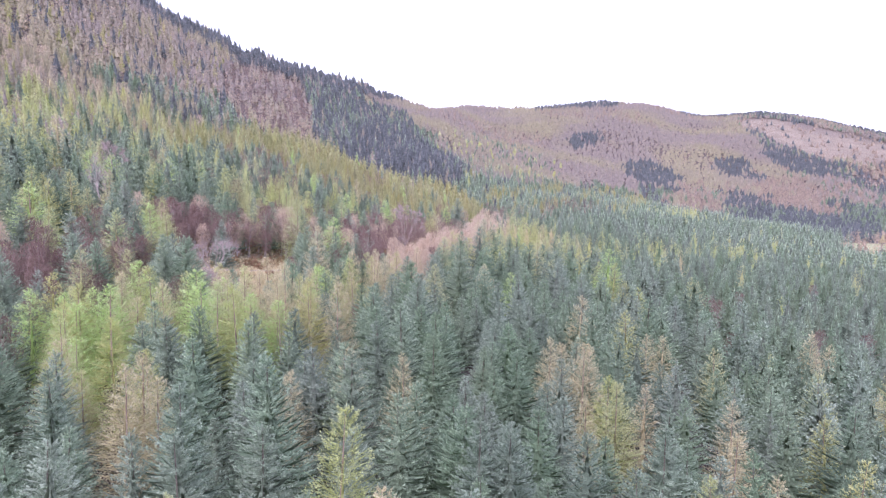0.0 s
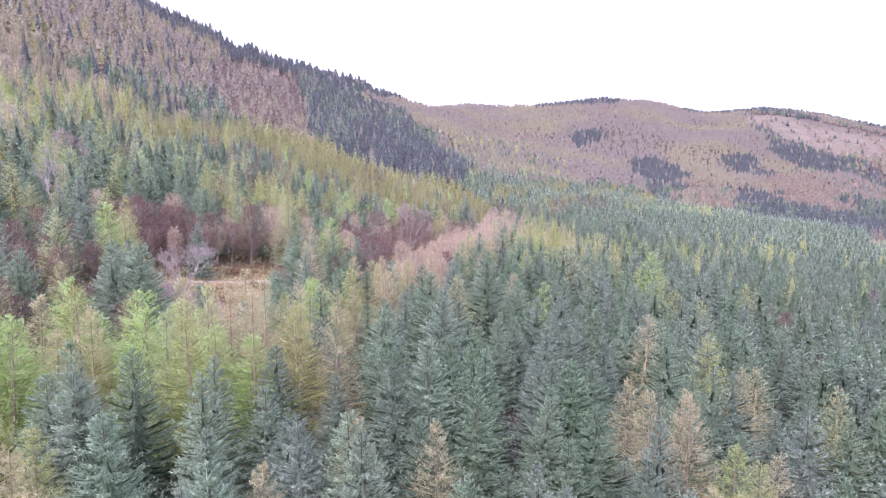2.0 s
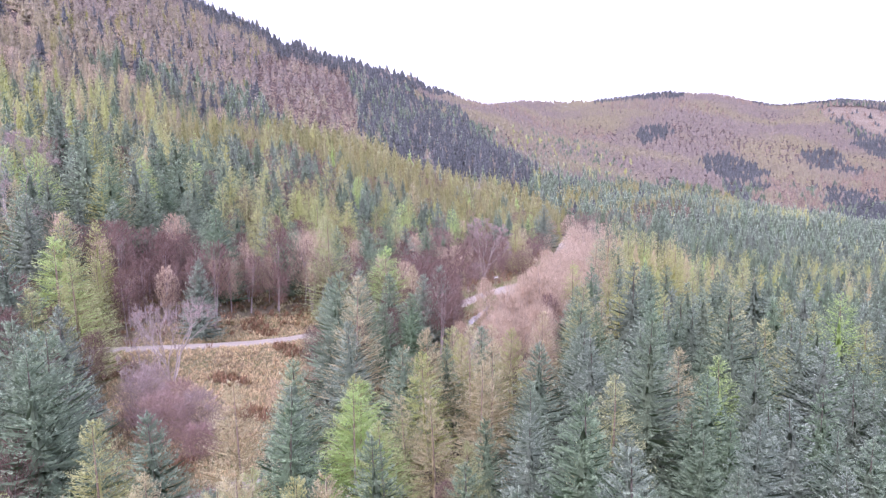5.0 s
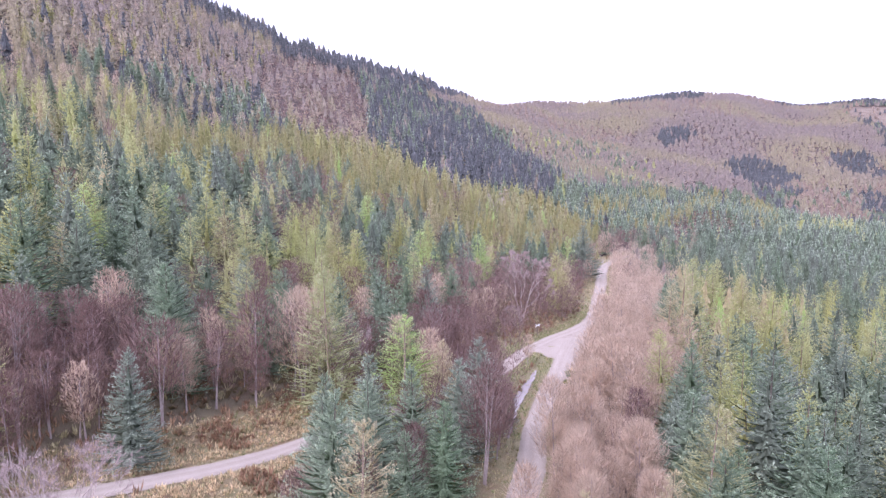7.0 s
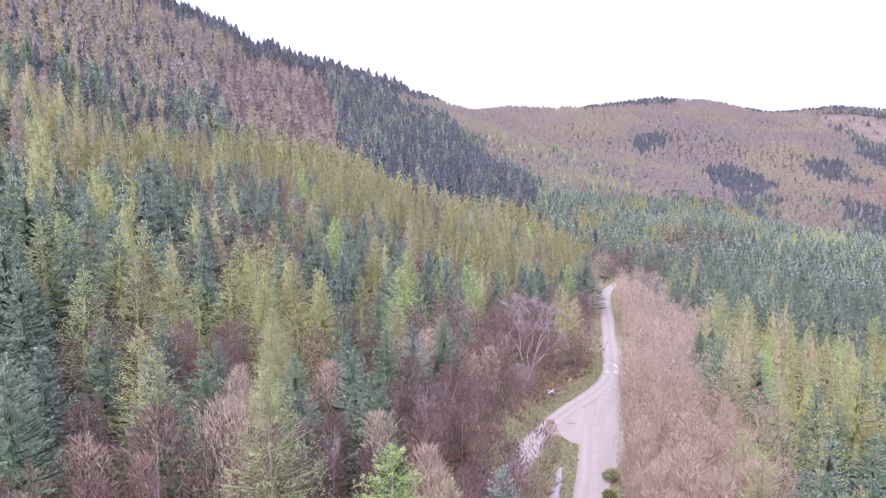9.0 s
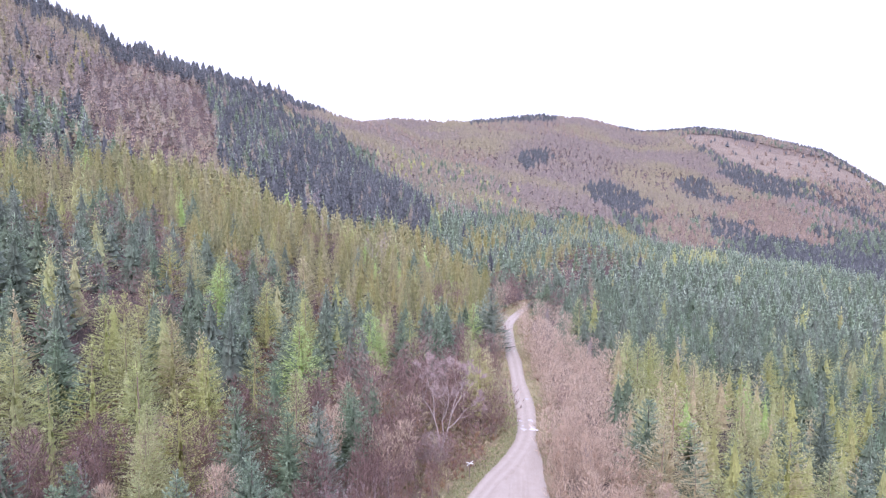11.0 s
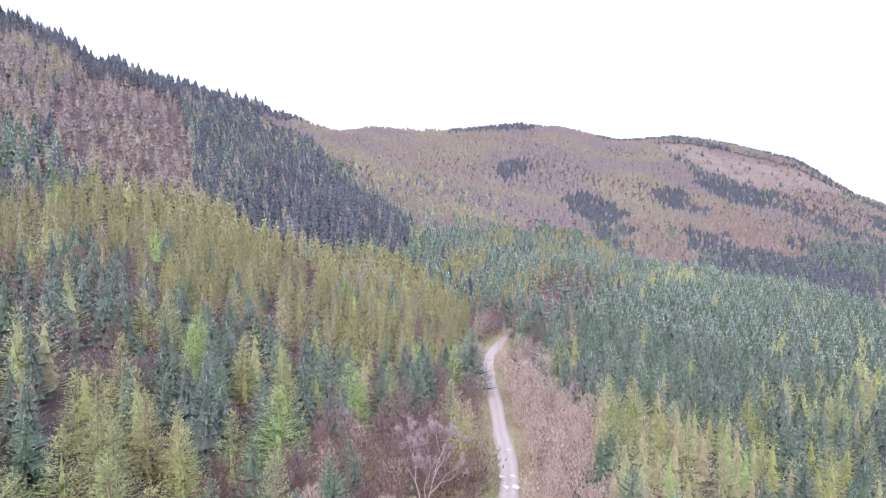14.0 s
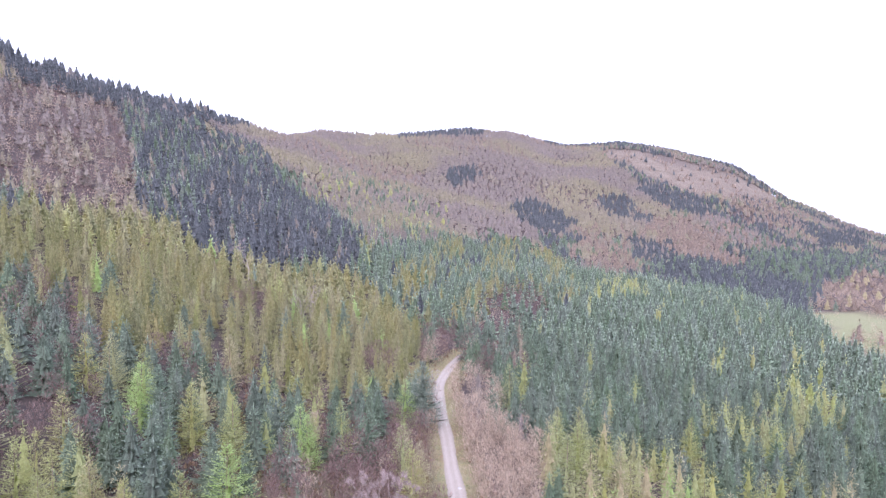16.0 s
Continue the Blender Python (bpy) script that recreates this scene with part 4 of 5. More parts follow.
for kind_ in range(1, 11):
    SHAPES[kind_] = (WOOD_SPRUCE, LOW_SPRUCE, FAR_SPRUCE, HILL_SPRUCE) if kind_ in (SPRUCE, DARK) else (MID_BIRCH, LOW_BIRCH, FAR_BIRCH, FAR_BIRCH) if kind_ in (BIRCH, MAROON) else (WOOD_LARCH, LOW_LARCH, FAR_LARCH, HILL_LARCH)
NAMES = {SPRUCE: "spruce", DARK: "dark_spruce", LARCH: "larch", LIME: "lime_larch", TAN: "bare_larch", BUDDING: "budding_larch", RUST: "rusty_larch", BIRCH: "birch", MAROON: "maroon_birch", OLIVE: "olive_larch"}
LABELS = {
    SPRUCE: "blue-green sitka spruce with a pointed feathery crown",
    LARCH: "yellow-green larch with soft spring needles",
    LIME: "bright lime-green larch in fresh leaf",
    TAN: "straw-coloured larch with mostly bare twigs",
    BIRCH: "leafless birch with a hazy pink-brown crown",
    MAROON: "leafless birch with a dark maroon twig crown",
}


def thing_tree(name, label, group, crown, mat, trunk, trunk_mat):
    """A tree that stands alone: an empty with trunk and crown. Built at the origin, to be copied."""
    root = new(name)
    for part_name, (v, f, t), m, nv in (("trunk", trunk, trunk_mat, None), ("crown", crown[:3], mat, crown[3])):
        ob = new(part_name, mesh_from(part_name, v, f, m, tip=t, smooth=True, normal=nv))
        ob.parent = root
    return tagged(root, label, "tree", group)


def near_birch(r, strands, wide):
    """One to three slender stems under a raised, rounded haze of twigs."""
    height, h = 10.0, Heap()
    stems = int(r.integers(1, 4))
    crowns = []
    for s in range(stems):
        az, lean = r.uniform(0, 6.28), r.uniform(0.02, 0.14) if stems > 1 else 0.03
        z = np.linspace(0, 1, 6)
        top = height * r.uniform(0.82, 0.96)
        bend = lean * top * z**1.4
        p = np.stack([np.cos(az) * bend + 0.12 * s, np.sin(az) * bend + 0.05 * np.sin(z * 5), z * top - 0.2], 1)
        h.tube(p, 0.085 * (1 - z) + 0.014, 5)
        for q in r.uniform(0.4, 0.9, 9):
            a2, k = r.uniform(0, 6.28), np.array([np.interp(q, z, p[:, i]) for i in range(3)])
            end = k + np.array([np.cos(a2) * 0.8, np.sin(a2) * 0.8, 1.1]) * r.uniform(0.6, 1.3)
            h.tube(np.stack([k, k * 0.45 + end * 0.55 + (0, 0, -0.06), end]), [0.028, 0.018, 0.006], 3)
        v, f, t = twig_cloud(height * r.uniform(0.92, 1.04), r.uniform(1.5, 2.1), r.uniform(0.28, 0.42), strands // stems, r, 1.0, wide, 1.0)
        v[:, 0] += np.cos(az) * bend[4]
        v[:, 1] += np.sin(az) * bend[4]
        crowns.append((v, f, t))
    return softened(together(*crowns), r, 0.4, 6.5), h.arrays()


# Each kind in two fineness grades: beside the flight line, and farther off.
MODELS = {}
for kind_ in (SPRUCE, LARCH, LIME, TAN, BIRCH, MAROON):
    for grade in (0, 1):
        made = []
        for k in range(5 if kind_ == SPRUCE and grade == 0 else 3):
            r = np.random.default_rng(900 + 10 * kind_ + k)
            if kind_ in (BIRCH, MAROON):
                crown, wood = near_birch(r, (2200, 1200)[grade], (0.02, 0.032)[grade])
                bark = M_BARK_PALE
            elif kind_ == SPRUCE:
                crown, wood, bark = (NEAR_SPRUCE, MID_SPRUCE)[grade][k], tapered_trunk(12.7, 0.17, r), M_TRUNK
            else:
                crown, wood, bark = (NEAR_LARCH, MID_LARCH)[grade][k], tapered_trunk(13.2, 0.15, r), M_BARK_TAN
            made.append((crown, wood, bark))
        MODELS[kind_, grade] = made
FIRST = {}


def stand_tree(kind_, grade, variant, x, y, size, turn, lean=(0, 0), stretch=1.0):
    """Puts one tree of its own on the land."""
    key = (kind_, grade, variant % len(MODELS[kind_, grade]))
    m = pose(x, y, float(land(x, y)), lean[0], lean[1], turn) @ Matrix.Diagonal((size * stretch * (1.4 if kind_ == LIME else 1.0), size * stretch * (1.4 if kind_ == LIME else 1.0), size, 1))
    if key not in FIRST:
        crown, wood, bark = MODELS[kind_, grade][key[2]]
        FIRST[key] = thing_tree(NAMES[kind_], LABELS[kind_], NAMES[kind_] + " trees of the plantation", crown, LOOK[kind_], wood, bark)
        FIRST[key].matrix_basis = m
        return FIRST[key]
    ob = copy_thing(FIRST[key], Matrix())
    ob.matrix_basis = m
    return ob


def scatter(spacing, x0, x1, y0, y1, seed):
    """Jittered planting grid."""
    r = np.random.default_rng(seed)
    a, b = np.meshgrid(np.arange(x0, x1, spacing), np.arange(y0, y1, spacing))
    k = a.size
    return a.ravel() + r.uniform(-0.36, 0.36, k) * spacing, b.ravel() + r.uniform(-0.36, 0.36, k) * spacing, r


START, END = np.array([0.0, 0.0]), np.array([-24.5, 154.0])


def from_flight_line(x, y):
    way = END - START
    t = np.clip(((x - START[0]) * way[0] + (y - START[1]) * way[1]) / (way @ way), 0, 1)
    return np.hypot(x - START[0] - t * way[0], y - START[1] - t * way[1])


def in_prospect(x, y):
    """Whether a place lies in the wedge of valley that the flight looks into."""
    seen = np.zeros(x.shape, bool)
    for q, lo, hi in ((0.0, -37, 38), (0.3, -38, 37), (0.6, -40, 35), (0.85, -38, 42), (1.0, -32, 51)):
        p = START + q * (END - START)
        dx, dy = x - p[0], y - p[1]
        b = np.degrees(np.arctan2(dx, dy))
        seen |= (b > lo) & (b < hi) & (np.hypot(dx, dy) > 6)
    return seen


# Trees picked out one by one, in plan; heights step through three sizes.
SPRUCE_PLACES_A = [(28, 230), (-58.2, 198.8), (-67.4, 210.7), (-57.8, 208.7), (-47, 207.9), (-33.1, 218.4), (-33.4, 100.5), (-26, 102), (-20.6, 79.3), (-17, 83.6), (-25.4, 109.7), (-24.2, 71), (-19, 73.8), (-20.5, 55.5), (-12.9, 51.9), (-6.6, 58.5), (-1, 70.6), (-25.6, 44.7), (8.5, 82.3), (24.1, 98.9), (30.6, 105.2), (17.1, 122.4), (52.3, 164.9), (53.7, 143.6), (55.4, 157.7), (12, 68.7), (15.3, 61.5), (27.9, 68.3), (53.2, 102), (43.4, 77.2), (44.3, 66.9), (76.4, 150.5), (52.7, 124.7), (80.8, 122.8), (-17.9, 91.6), (-30, 78.4), (-16.4, 107.8), (-7.2, 98.4), (0.9, 86.1)]
SPRUCE_PLACES_B = [(10, 107.2), (20.2, 114.7), (11.9, 85.7), (15, 80.9), (48.7, 136.9), (35.9, 93.4), (44.4, 99.9), (56.7, 137.6), (-19.5, 96.8), (-11, 118.1), (6.6, 117.2), (25.4, 144.4), (17.2, 107.7), (38.1, 136.1), (44.7, 141.1), (53.4, 147.8), (-3.7, 96.4), (-49.3, 131.4), (-26.5, 130.6), (-32.1, 175.2), (-24.1, 147.3), (-22.8, 165.7), (24.9, 167.1), (23.1, 153.7), (37.6, 180.6), (37.1, 164.3), (14.3, 167.5), (-5.3, 135.8), (-72, 208.8), (-57.7, 194.4), (-46.2, 200.2), (-30.9, 170.7), (-27.6, 173.3), (-34.9, 227.7), (-33.2, 249), (22.7, 208.4), (47.9, 251.1), (44.2, 224.4), (-70.8, 238.1), (-22.7, 250.5), (-30.3, 233.1), (-26.4, 235.5)]
SPRUCE_PLACES_C = [(-34.5, 83), (-29.5, 79), (-36.2, 234.2), (-47.2, 214), (-51, 206), (-38.2, 213), (-22.2, 246), (-29.1, 184), (-23.5, 179.1), (-20.2, 174.6), (-16.5, 196.1), (28.8, 215.2), (27.5, 223.5), (47, 233), (-44.6, 291.7), (-11, 292.6), (94.9, 295.6), (58.8, 255.7)]
LARCH_PLACES_A = [(-42.2, 213.9), (-53.4, 207.4), (-63.2, 215.2), (-53, 248.3), (22.7, 82.5), (58.9, 98.1), (77.9, 196), (-38.7, 109.3), (-45.8, 90.6), (-21.3, 133.1), (74.3, 183.1), (22.9, 77.9), (-24.6, 113.8), (-64.4, 169.4), (1.5, 133.7), (50.9, 198.9), (-44.2, 225.4), (-49.7, 202.2), (-59.6, 231), (-53.8, 237.7), (-41.7, 244.5), (-37.1, 257.2), (3, 290.3), (35.6, 280.4), (49.7, 303.2), (49, 282.6), (7.7, 200.2), (20.8, 224.3), (23, 218.7), (12.2, 189.2), (37.5, 224.8), (-68.2, 234.2), (-65.9, 238.2), (-57.7, 255.6), (-52.5, 252.8), (-60.4, 223.2), (-43.8, 251.7), (-38.2, 288.4), (-30.9, 284.3), (-54.6, 299.9), (-48.1, 253.7), (-30, 243.8), (-49.8, 244.4), (-54.4, 227.3), (-41.8, 229.6)]
LARCH_PLACES_B = [(-43, 80), (-44.5, 84.5), (-47.4, 233.6), (-40.8, 209.4), (-61.1, 236), (16.8, 195.5), (10.1, 209.5), (40.5, 231.5), (-42.8, 219.5), (-13.1, 153.2), (-6.7, 149), (42.6, 333), (39.9, 295), (41.9, 287.9), (40.5, 278.7), (77.8, 299.1), (44.9, 257.6), (43.2, 267.4), (59.7, 267.6), (76.1, 269.8), (1.9, 274.5)]
TAN_PLACES_A = [(-25.5, 63.5), (-28.2, 66.5), (-27.2, 60), (4.8, 282.5), (-21.5, 192.6), (-11.1, 147.1), (-8.4, 157.3), (-10, 137.7), (-15.3, 144.9), (-9.3, 80.5), (-2.7, 78.3), (19.2, 93.3), (28.8, 86.8), (38.7, 82), (32.9, 69.1), (18.6, 77.1), (37.3, 112.2), (-45.8, 101.9), (-40.9, 96.4), (18.2, 98.4), (23.1, 94.6), (41.8, 117), (-8.7, 144.4), (-2.2, 157.3), (9, 178.3), (13.4, 153)]
LIME_PLACES_A = [(-45.4, 88), (-86, 190), (-42.5, 91), (-17.8, 294.6), (-78.8, 212.4), (-30.8, 265.8), (-20.5, 129), (-32, 106.2), (-45.7, 109.3), (-39.7, 102.6), (-51.1, 88), (-62.3, 156.5), (-48.1, 294.4)]
BIRCH_PLACES_A = [(-47.5, 194.4), (-52.9, 187.9), (-25.8, 243.4), (-53.4, 183.4), (-50.8, 184.2), (-50.1, 190.9), (-45.9, 217.5), (-37.1, 223.5), (-44.7, 209.8)]
MAROON_PLACES_A = [(-18.2, 191.5), (-14.5, 188.5), (1.6, 187), (-1.5, 182), (78.3, 184.2), (131.4, 225.6), (96, 160.3), (103.8, 155.9), (75.9, 172.9), (66.5, 144), (92.9, 196.5), (-43.2, 121), (-66.4, 188.6), (-64.6, 194.1), (-53.4, 197.3), (-36.1, 201.5), (-33.9, 209.8), (-56.2, 182.6), (-28.6, 225)]
SINGLES = []
for kind_, places in ((SPRUCE, SPRUCE_PLACES_A + SPRUCE_PLACES_B + SPRUCE_PLACES_C), (LARCH, LARCH_PLACES_A + LARCH_PLACES_B), (TAN, TAN_PLACES_A), (LIME, LIME_PLACES_A), (BIRCH, BIRCH_PLACES_A), (MAROON, MAROON_PLACES_A)):
    SINGLES += [(kind_, x, y, n_) for n_, (x, y) in enumerate(places)]
FULL = {SPRUCE: 13.0, BIRCH: 10.0, MAROON: 10.0, LARCH: 13.5, TAN: 13.5, LIME: 13.5}
STEPS = {SPRUCE: (12, 13, 14), BIRCH: (8.5, 9.5, 10.5), MAROON: (8.5, 9.5, 10.5), LARCH: (12.5, 13.5, 14.5), TAN: (12, 13, 14), LIME: (12.5, 13.5, 14.5)}
single_xy = np.array([(x, y) for _, x, y, _ in SINGLES])
for kind_, x, y, n_ in SINGLES:
    if min(math.hypot(x - a, y - b) for a, b in ((-34.1, 101.2), (-26.6, 98.8), (-21.6, 100.5), (-29, 92.5))) < 4.5:
        continue
    if (inside(GLADE, np.array([x]), np.array([y])) | inside(BARE_BANK, np.array([x]), np.array([y])))[0]:
        continue
    stand_tree(kind_, int(from_flight_line(x, y) > 42), n_, x, y, STEPS[kind_][n_ % 3] / FULL[kind_], 77.0 * n_, (1.5 * math.sin(n_), 1.5 * math.cos(n_ * 1.3)), 0.92 + 0.17 * ((n_ * 7) % 10) / 10)

# the big dark spruce at the bend
single_xy = np.vstack([single_xy, [(15.0, 324.0)]])
stand_tree(SPRUCE, 0, 2, 15.0, 324.0, 1.34, 40.0, (0, 0), 1.1)
# three tall ones and a round birch above the glade
for n_, (kind_, x, y, s) in enumerate(((SPRUCE, -41.4, 119.7, 1.3), (SPRUCE, -43.5, 124.5, 1.33), (SPRUCE, -46.5, 121.0, 1.3), (MAROON, -42.6, 117.2, 1.0), (SPRUCE, -48.5, 128.0, 1.25), (SPRUCE, -27.3, 136.3, 0.96), (LIME, -20.6, 132.6, 0.9), (LARCH, -30.3, 145.5, 0.72), (SPRUCE, -51.7, 173.2, 0.95), (SPRUCE, -53.7, 187.5, 1.27), (LARCH, -36.1, 194.7, 1.45), (SPRUCE, 20.7, 244.3, 1.14), (SPRUCE, -19.2, 186.0, 1.0), (LIME, -26.0, 191.0, 1.17), (BIRCH, -40.1, 196.0, 1.45), (LARCH, -15.5, 140.5, 0.95), (SPRUCE, -18.0, 143.8, 0.95), (LARCH, -12.2, 150.5, 0.9), (SPRUCE, -13.8, 147.0, 0.9), (SPRUCE, -9.5, 154.5, 0.95))):
    single_xy = np.vstack([single_xy, [(x, y)]])
    stand_tree(kind_, 0, n_, x, y, s, 70.0 * n_, (1, -1), 1.05)

# a row of tall airy larches before the glade, with spruces at their feet
for n_, (kind_, x, y, s) in enumerate(((LIME, -34.1, 101.2, 1.16), (LARCH, -26.6, 98.8, 1.24), (TAN, -21.7, 98.0, 1.24), (TAN, -21.5, 103.5, 1.26), (LARCH, -16.5, 96.7, 1.2), (LIME, -31.4, 96.0, 1.1), (SPRUCE, -28.0, 84.5, 1.08), (SPRUCE, -35.0, 87.5, 1.05), (SPRUCE, -21.8, 85.0, 1.05), (LARCH, -28.5, 92.5, 1.15), (TAN, -36.5, 94.5, 1.1), (LIME, -20.0, 93.0, 1.0), (LARCH, -39.5, 98.5, 1.2), (TAN, -30.2, 104.5, 1.1), (LIME, -24.6, 95.5, 1.0), (TAN, -13.2, 99.5, 1.15), (TAN, -18.3, 106.3, 1.18), (TAN, -25.2, 102.6, 1.16), (LARCH, -23.4, 106.5, 1.1), (LARCH, -20.0, 109.5, 1.05), (TAN, -28.3, 107.5, 1.02))):
    single_xy = np.vstack([single_xy, [(x, y)]])
    stand_tree(kind_, 0, n_, x, y, s, 50.0 * n_, (1, 1), 0.95)

# taller ones that stand out from the young wood on both sides of the track
for n_, (kind_, x, y, s) in enumerate(((LARCH, -54.9, 306.1, 0.92), (LARCH, -48.8, 302.5, 0.96), (LARCH, -38.5, 291.2, 1.00), (LARCH, -31.0, 291.0, 0.92), (LARCH, -8.6, 299.9, 0.96), (LARCH, -44.7, 331.1, 1.00), (LARCH, -56.2, 273.7, 0.92), (LARCH, 42.2, 300.3, 0.96), (LARCH, 46.5, 295.6, 1.00), (LARCH, 83.5, 306.4, 0.92), (LARCH, 93.7, 279.3, 0.96), (LARCH, 154.3, 335.4, 1.00), (LARCH, -59.1, 301.3, 0.92), (LARCH, -17.1, 322.6, 0.96), (LARCH, -55.6, 257.0, 1.00), (LARCH, 136.2, 345.8, 0.92), (LIME, -47.5, 289.8, 0.92), (LIME, -16.4, 290.4, 0.96), (LIME, 9.4, 319.7, 1.00), (TAN, -48.4, 254.6, 0.92), (TAN, 3.4, 275.3, 0.96), (TAN, -32.6, 325.9, 1.00), (TAN, 48.0, 280.0, 0.92), (SPRUCE, 44.4, 336.8, 0.92), (SPRUCE, -3.5, 296.7, 0.96), (SPRUCE, -33.9, 272.7, 1.00), (SPRUCE, -43.0, 284.7, 0.92), (SPRUCE, -22.3, 299.9, 0.96), (SPRUCE, 103.4, 298.6, 1.00))):
    single_xy = np.vstack([single_xy, [(x, y)]])
    stand_tree(kind_, 1, n_, x, y, s, 65.0 * n_, (1, -1), (1.0, 0.92, 0.85)[n_ % 3] * (0.72 if kind_ == LIME else 1.0))

# planted at random by stand, but not round the pale tree beside the track
single_xy = np.vstack([single_xy] + [[(-8.0 + 2.6 * math.cos(a), 258.5 + 2.6 * math.sin(a))] for a in (0.5, 2.6, 4.7)] + [[(-8.5, 252.5)], [(-10, 248)]])
# spacing, nearest, farthest, seed, broadleaves only
BANDS = ((5.3, 0, 100, 11, False), (5.3, 100, 280, 16, False), (3.0, 0, 260, 14, True), (5.2, 280, 640, 12, False), (7.1, 640, 2200, 13, False))
heaps = {}
near_list = {k: [] for k in FULL}
for spacing, near_d, far_d, seed, broad in BANDS:
    reach = far_d + 40
    x, y, r = scatter(spacing, -min(reach, 700), min(reach, 1500), 5 if near_d == 0 else 100, reach + 160, seed)
    d = from_flight_line(x, y)
    keep = in_prospect(x, y) & (d >= near_d) & (d < far_d)
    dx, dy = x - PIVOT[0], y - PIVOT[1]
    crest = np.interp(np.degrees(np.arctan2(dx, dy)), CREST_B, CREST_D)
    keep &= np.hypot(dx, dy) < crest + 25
    x, y, d = x[keep], y[keep], d[keep]
    kind = stand_of(x, y, r.random(len(x)))
    keep = ((kind == BIRCH) | (kind == MAROON)) & (r.random(len(x)) < np.where(inside(BIRCH_WOOD, x, y) | (np.abs(slope_frame(x, y)[0] + 9) < 8), 0.85, np.where(kind == MAROON, 0.7, 0.45))) if broad else kind > 0
    if near_d <= 100:
        keep &= np.hypot(x[:, None] - single_xy[None, :, 0], y[:, None] - single_xy[None, :, 1]).min(1) > (3.0 if broad else 4.6)
    x, y, d, kind = x[keep], y[keep], d[keep], kind[keep]
    z = land(x, y)
    lift = np.where(kind == DARK, 1.12, 1.0)
    size = r.normal(1.0, 0.16, len(x)).clip(0.6, 1.4) * np.where(d > 640, 0.74, np.where(d > 280, 0.82, np.where(d > 100, 0.88, 1.0))) * lift * np.where((kind == BIRCH) | (kind == MAROON), r.uniform(0.62, 1.1, len(x)), 1.0)
    wide = np.where(d > 640, 1.1, np.where(d > 280, 0.95, np.where((d > 100) & (kind != BIRCH) & (kind != MAROON), 0.92, 1.0))) / np.where(kind == DARK, 1.1, 1.0)
    turn, tint = r.uniform(0, 6.283, len(x)), r.random(len(x))
    detail = np.where(d < 100, 0, np.where(d < 280, 1, np.where(d < 640, 2, 3)))
    if near_d == 0:
        for k in FULL:
            mine = np.where(kind == k)[0]
            mine = mine[np.argsort(d[mine])][: {SPRUCE: 260, LARCH: 130, TAN: 60, LIME: 12, BIRCH: 120, MAROON: 90}[k]]
            mine = mine[d[mine] < (70 if broad else 110)]
            near_list[k] += [(x[i], y[i], size[i], turn[i]) for i in mine]
            detail[mine] = -1
    for k in range(1, 11):
        for level in range(4):
            which = np.where((kind == k) & (detail == level))[0]
            for variant, (v, f, t, nv) in enumerate(SHAPES[k][level]):
                some = which[variant :: len(SHAPES[k][level])]
                if not len(some):
                    continue
                c, s = np.cos(turn[some])[:, None], np.sin(turn[some])[:, None]
                sx = (size[some] * wide[some])[:, None]
                vx, vy = v[None, :, 0] * sx, v[None, :, 1] * sx
                pts = np.stack([c * vx - s * vy + x[some][:, None], s * vx + c * vy + y[some][:, None], v[None, :, 2] * size[some][:, None] + z[some][:, None] - 0.1], 2)
                ns = np.stack([c * nv[None, :, 0] - s * nv[None, :, 1], s * nv[None, :, 0] + c * nv[None, :, 1], np.broadcast_to(nv[None, :, 2], (len(some), len(v)))], 2)
                fs = f[None] + (np.arange(len(some)) * len(v))[:, None, None]
                heaps.setdefault((k, near_d > 250), []).append((pts.reshape(-1, 3), fs.reshape(-1, 3), np.tile(t, len(some)), np.repeat(tint[some], len(v)), ns.reshape(-1, 3)))

# plain plantation beside and behind the flight
x, y, r = scatter(6.0, -190, 170, -45, 215, 15)
keep = ~in_prospect(x, y) & (from_flight_line(x, y) < 135) & (np.hypot(x, y) > 5)
x, y = x[keep], y[keep]
kind, level = stand_of(x, y, r.random(len(x))), np.where(from_flight_line(x, y) < 75, 1, 2)
for k in (SPRUCE, LARCH, TAN, MAROON):
    for px, py, grade in zip(x[kind == k], y[kind == k], level[kind == k]):
        v, f, t, nv = SHAPES[k][grade][int(r.integers(len(SHAPES[k][grade])))]
        s, a = r.uniform(0.85, 1.15), r.uniform(0, 6.283)
        turn_ = np.array([[math.cos(a), math.sin(a), 0], [-math.sin(a), math.cos(a), 0], [0, 0, 1]])
        heaps.setdefault((k, False), []).append((v @ turn_ * s + (px, py, float(ground_height(np.array([px]), np.array([py]))[0])), f, t, np.full(len(v), r.random()), nv @ turn_))

for k, rows in near_list.items():
    for n_, (x, y, s, t) in enumerate(rows):
        stand_tree(k, int(from_flight_line(x, y) > 36), n_, x, y, s, math.degrees(t), (3 * math.sin(n_ * 1.7), 3 * math.cos(n_ * 2.3)), 0.92 + 0.2 * ((n_ * 37) % 10) / 10)

FOREST_LABELS = {
    SPRUCE: "dense plantation of blue-green spruces", DARK: "dense stand of tall dark conifers", LARCH: "stand of yellow-green larches in spring",
    LIME: "scattered lime-green larches in fresh leaf", TAN: "scattered straw-coloured bare larches", BUDDING: "hillside wood of olive-brown budding larches",
    RUST: "patch of rust-brown larches", BIRCH: "hazy pink-brown leafless birch wood", MAROON: "leafless birch wood with maroon twigs", OLIVE: "dense stand of olive larches just coming into leaf",
}
total_tris = 0
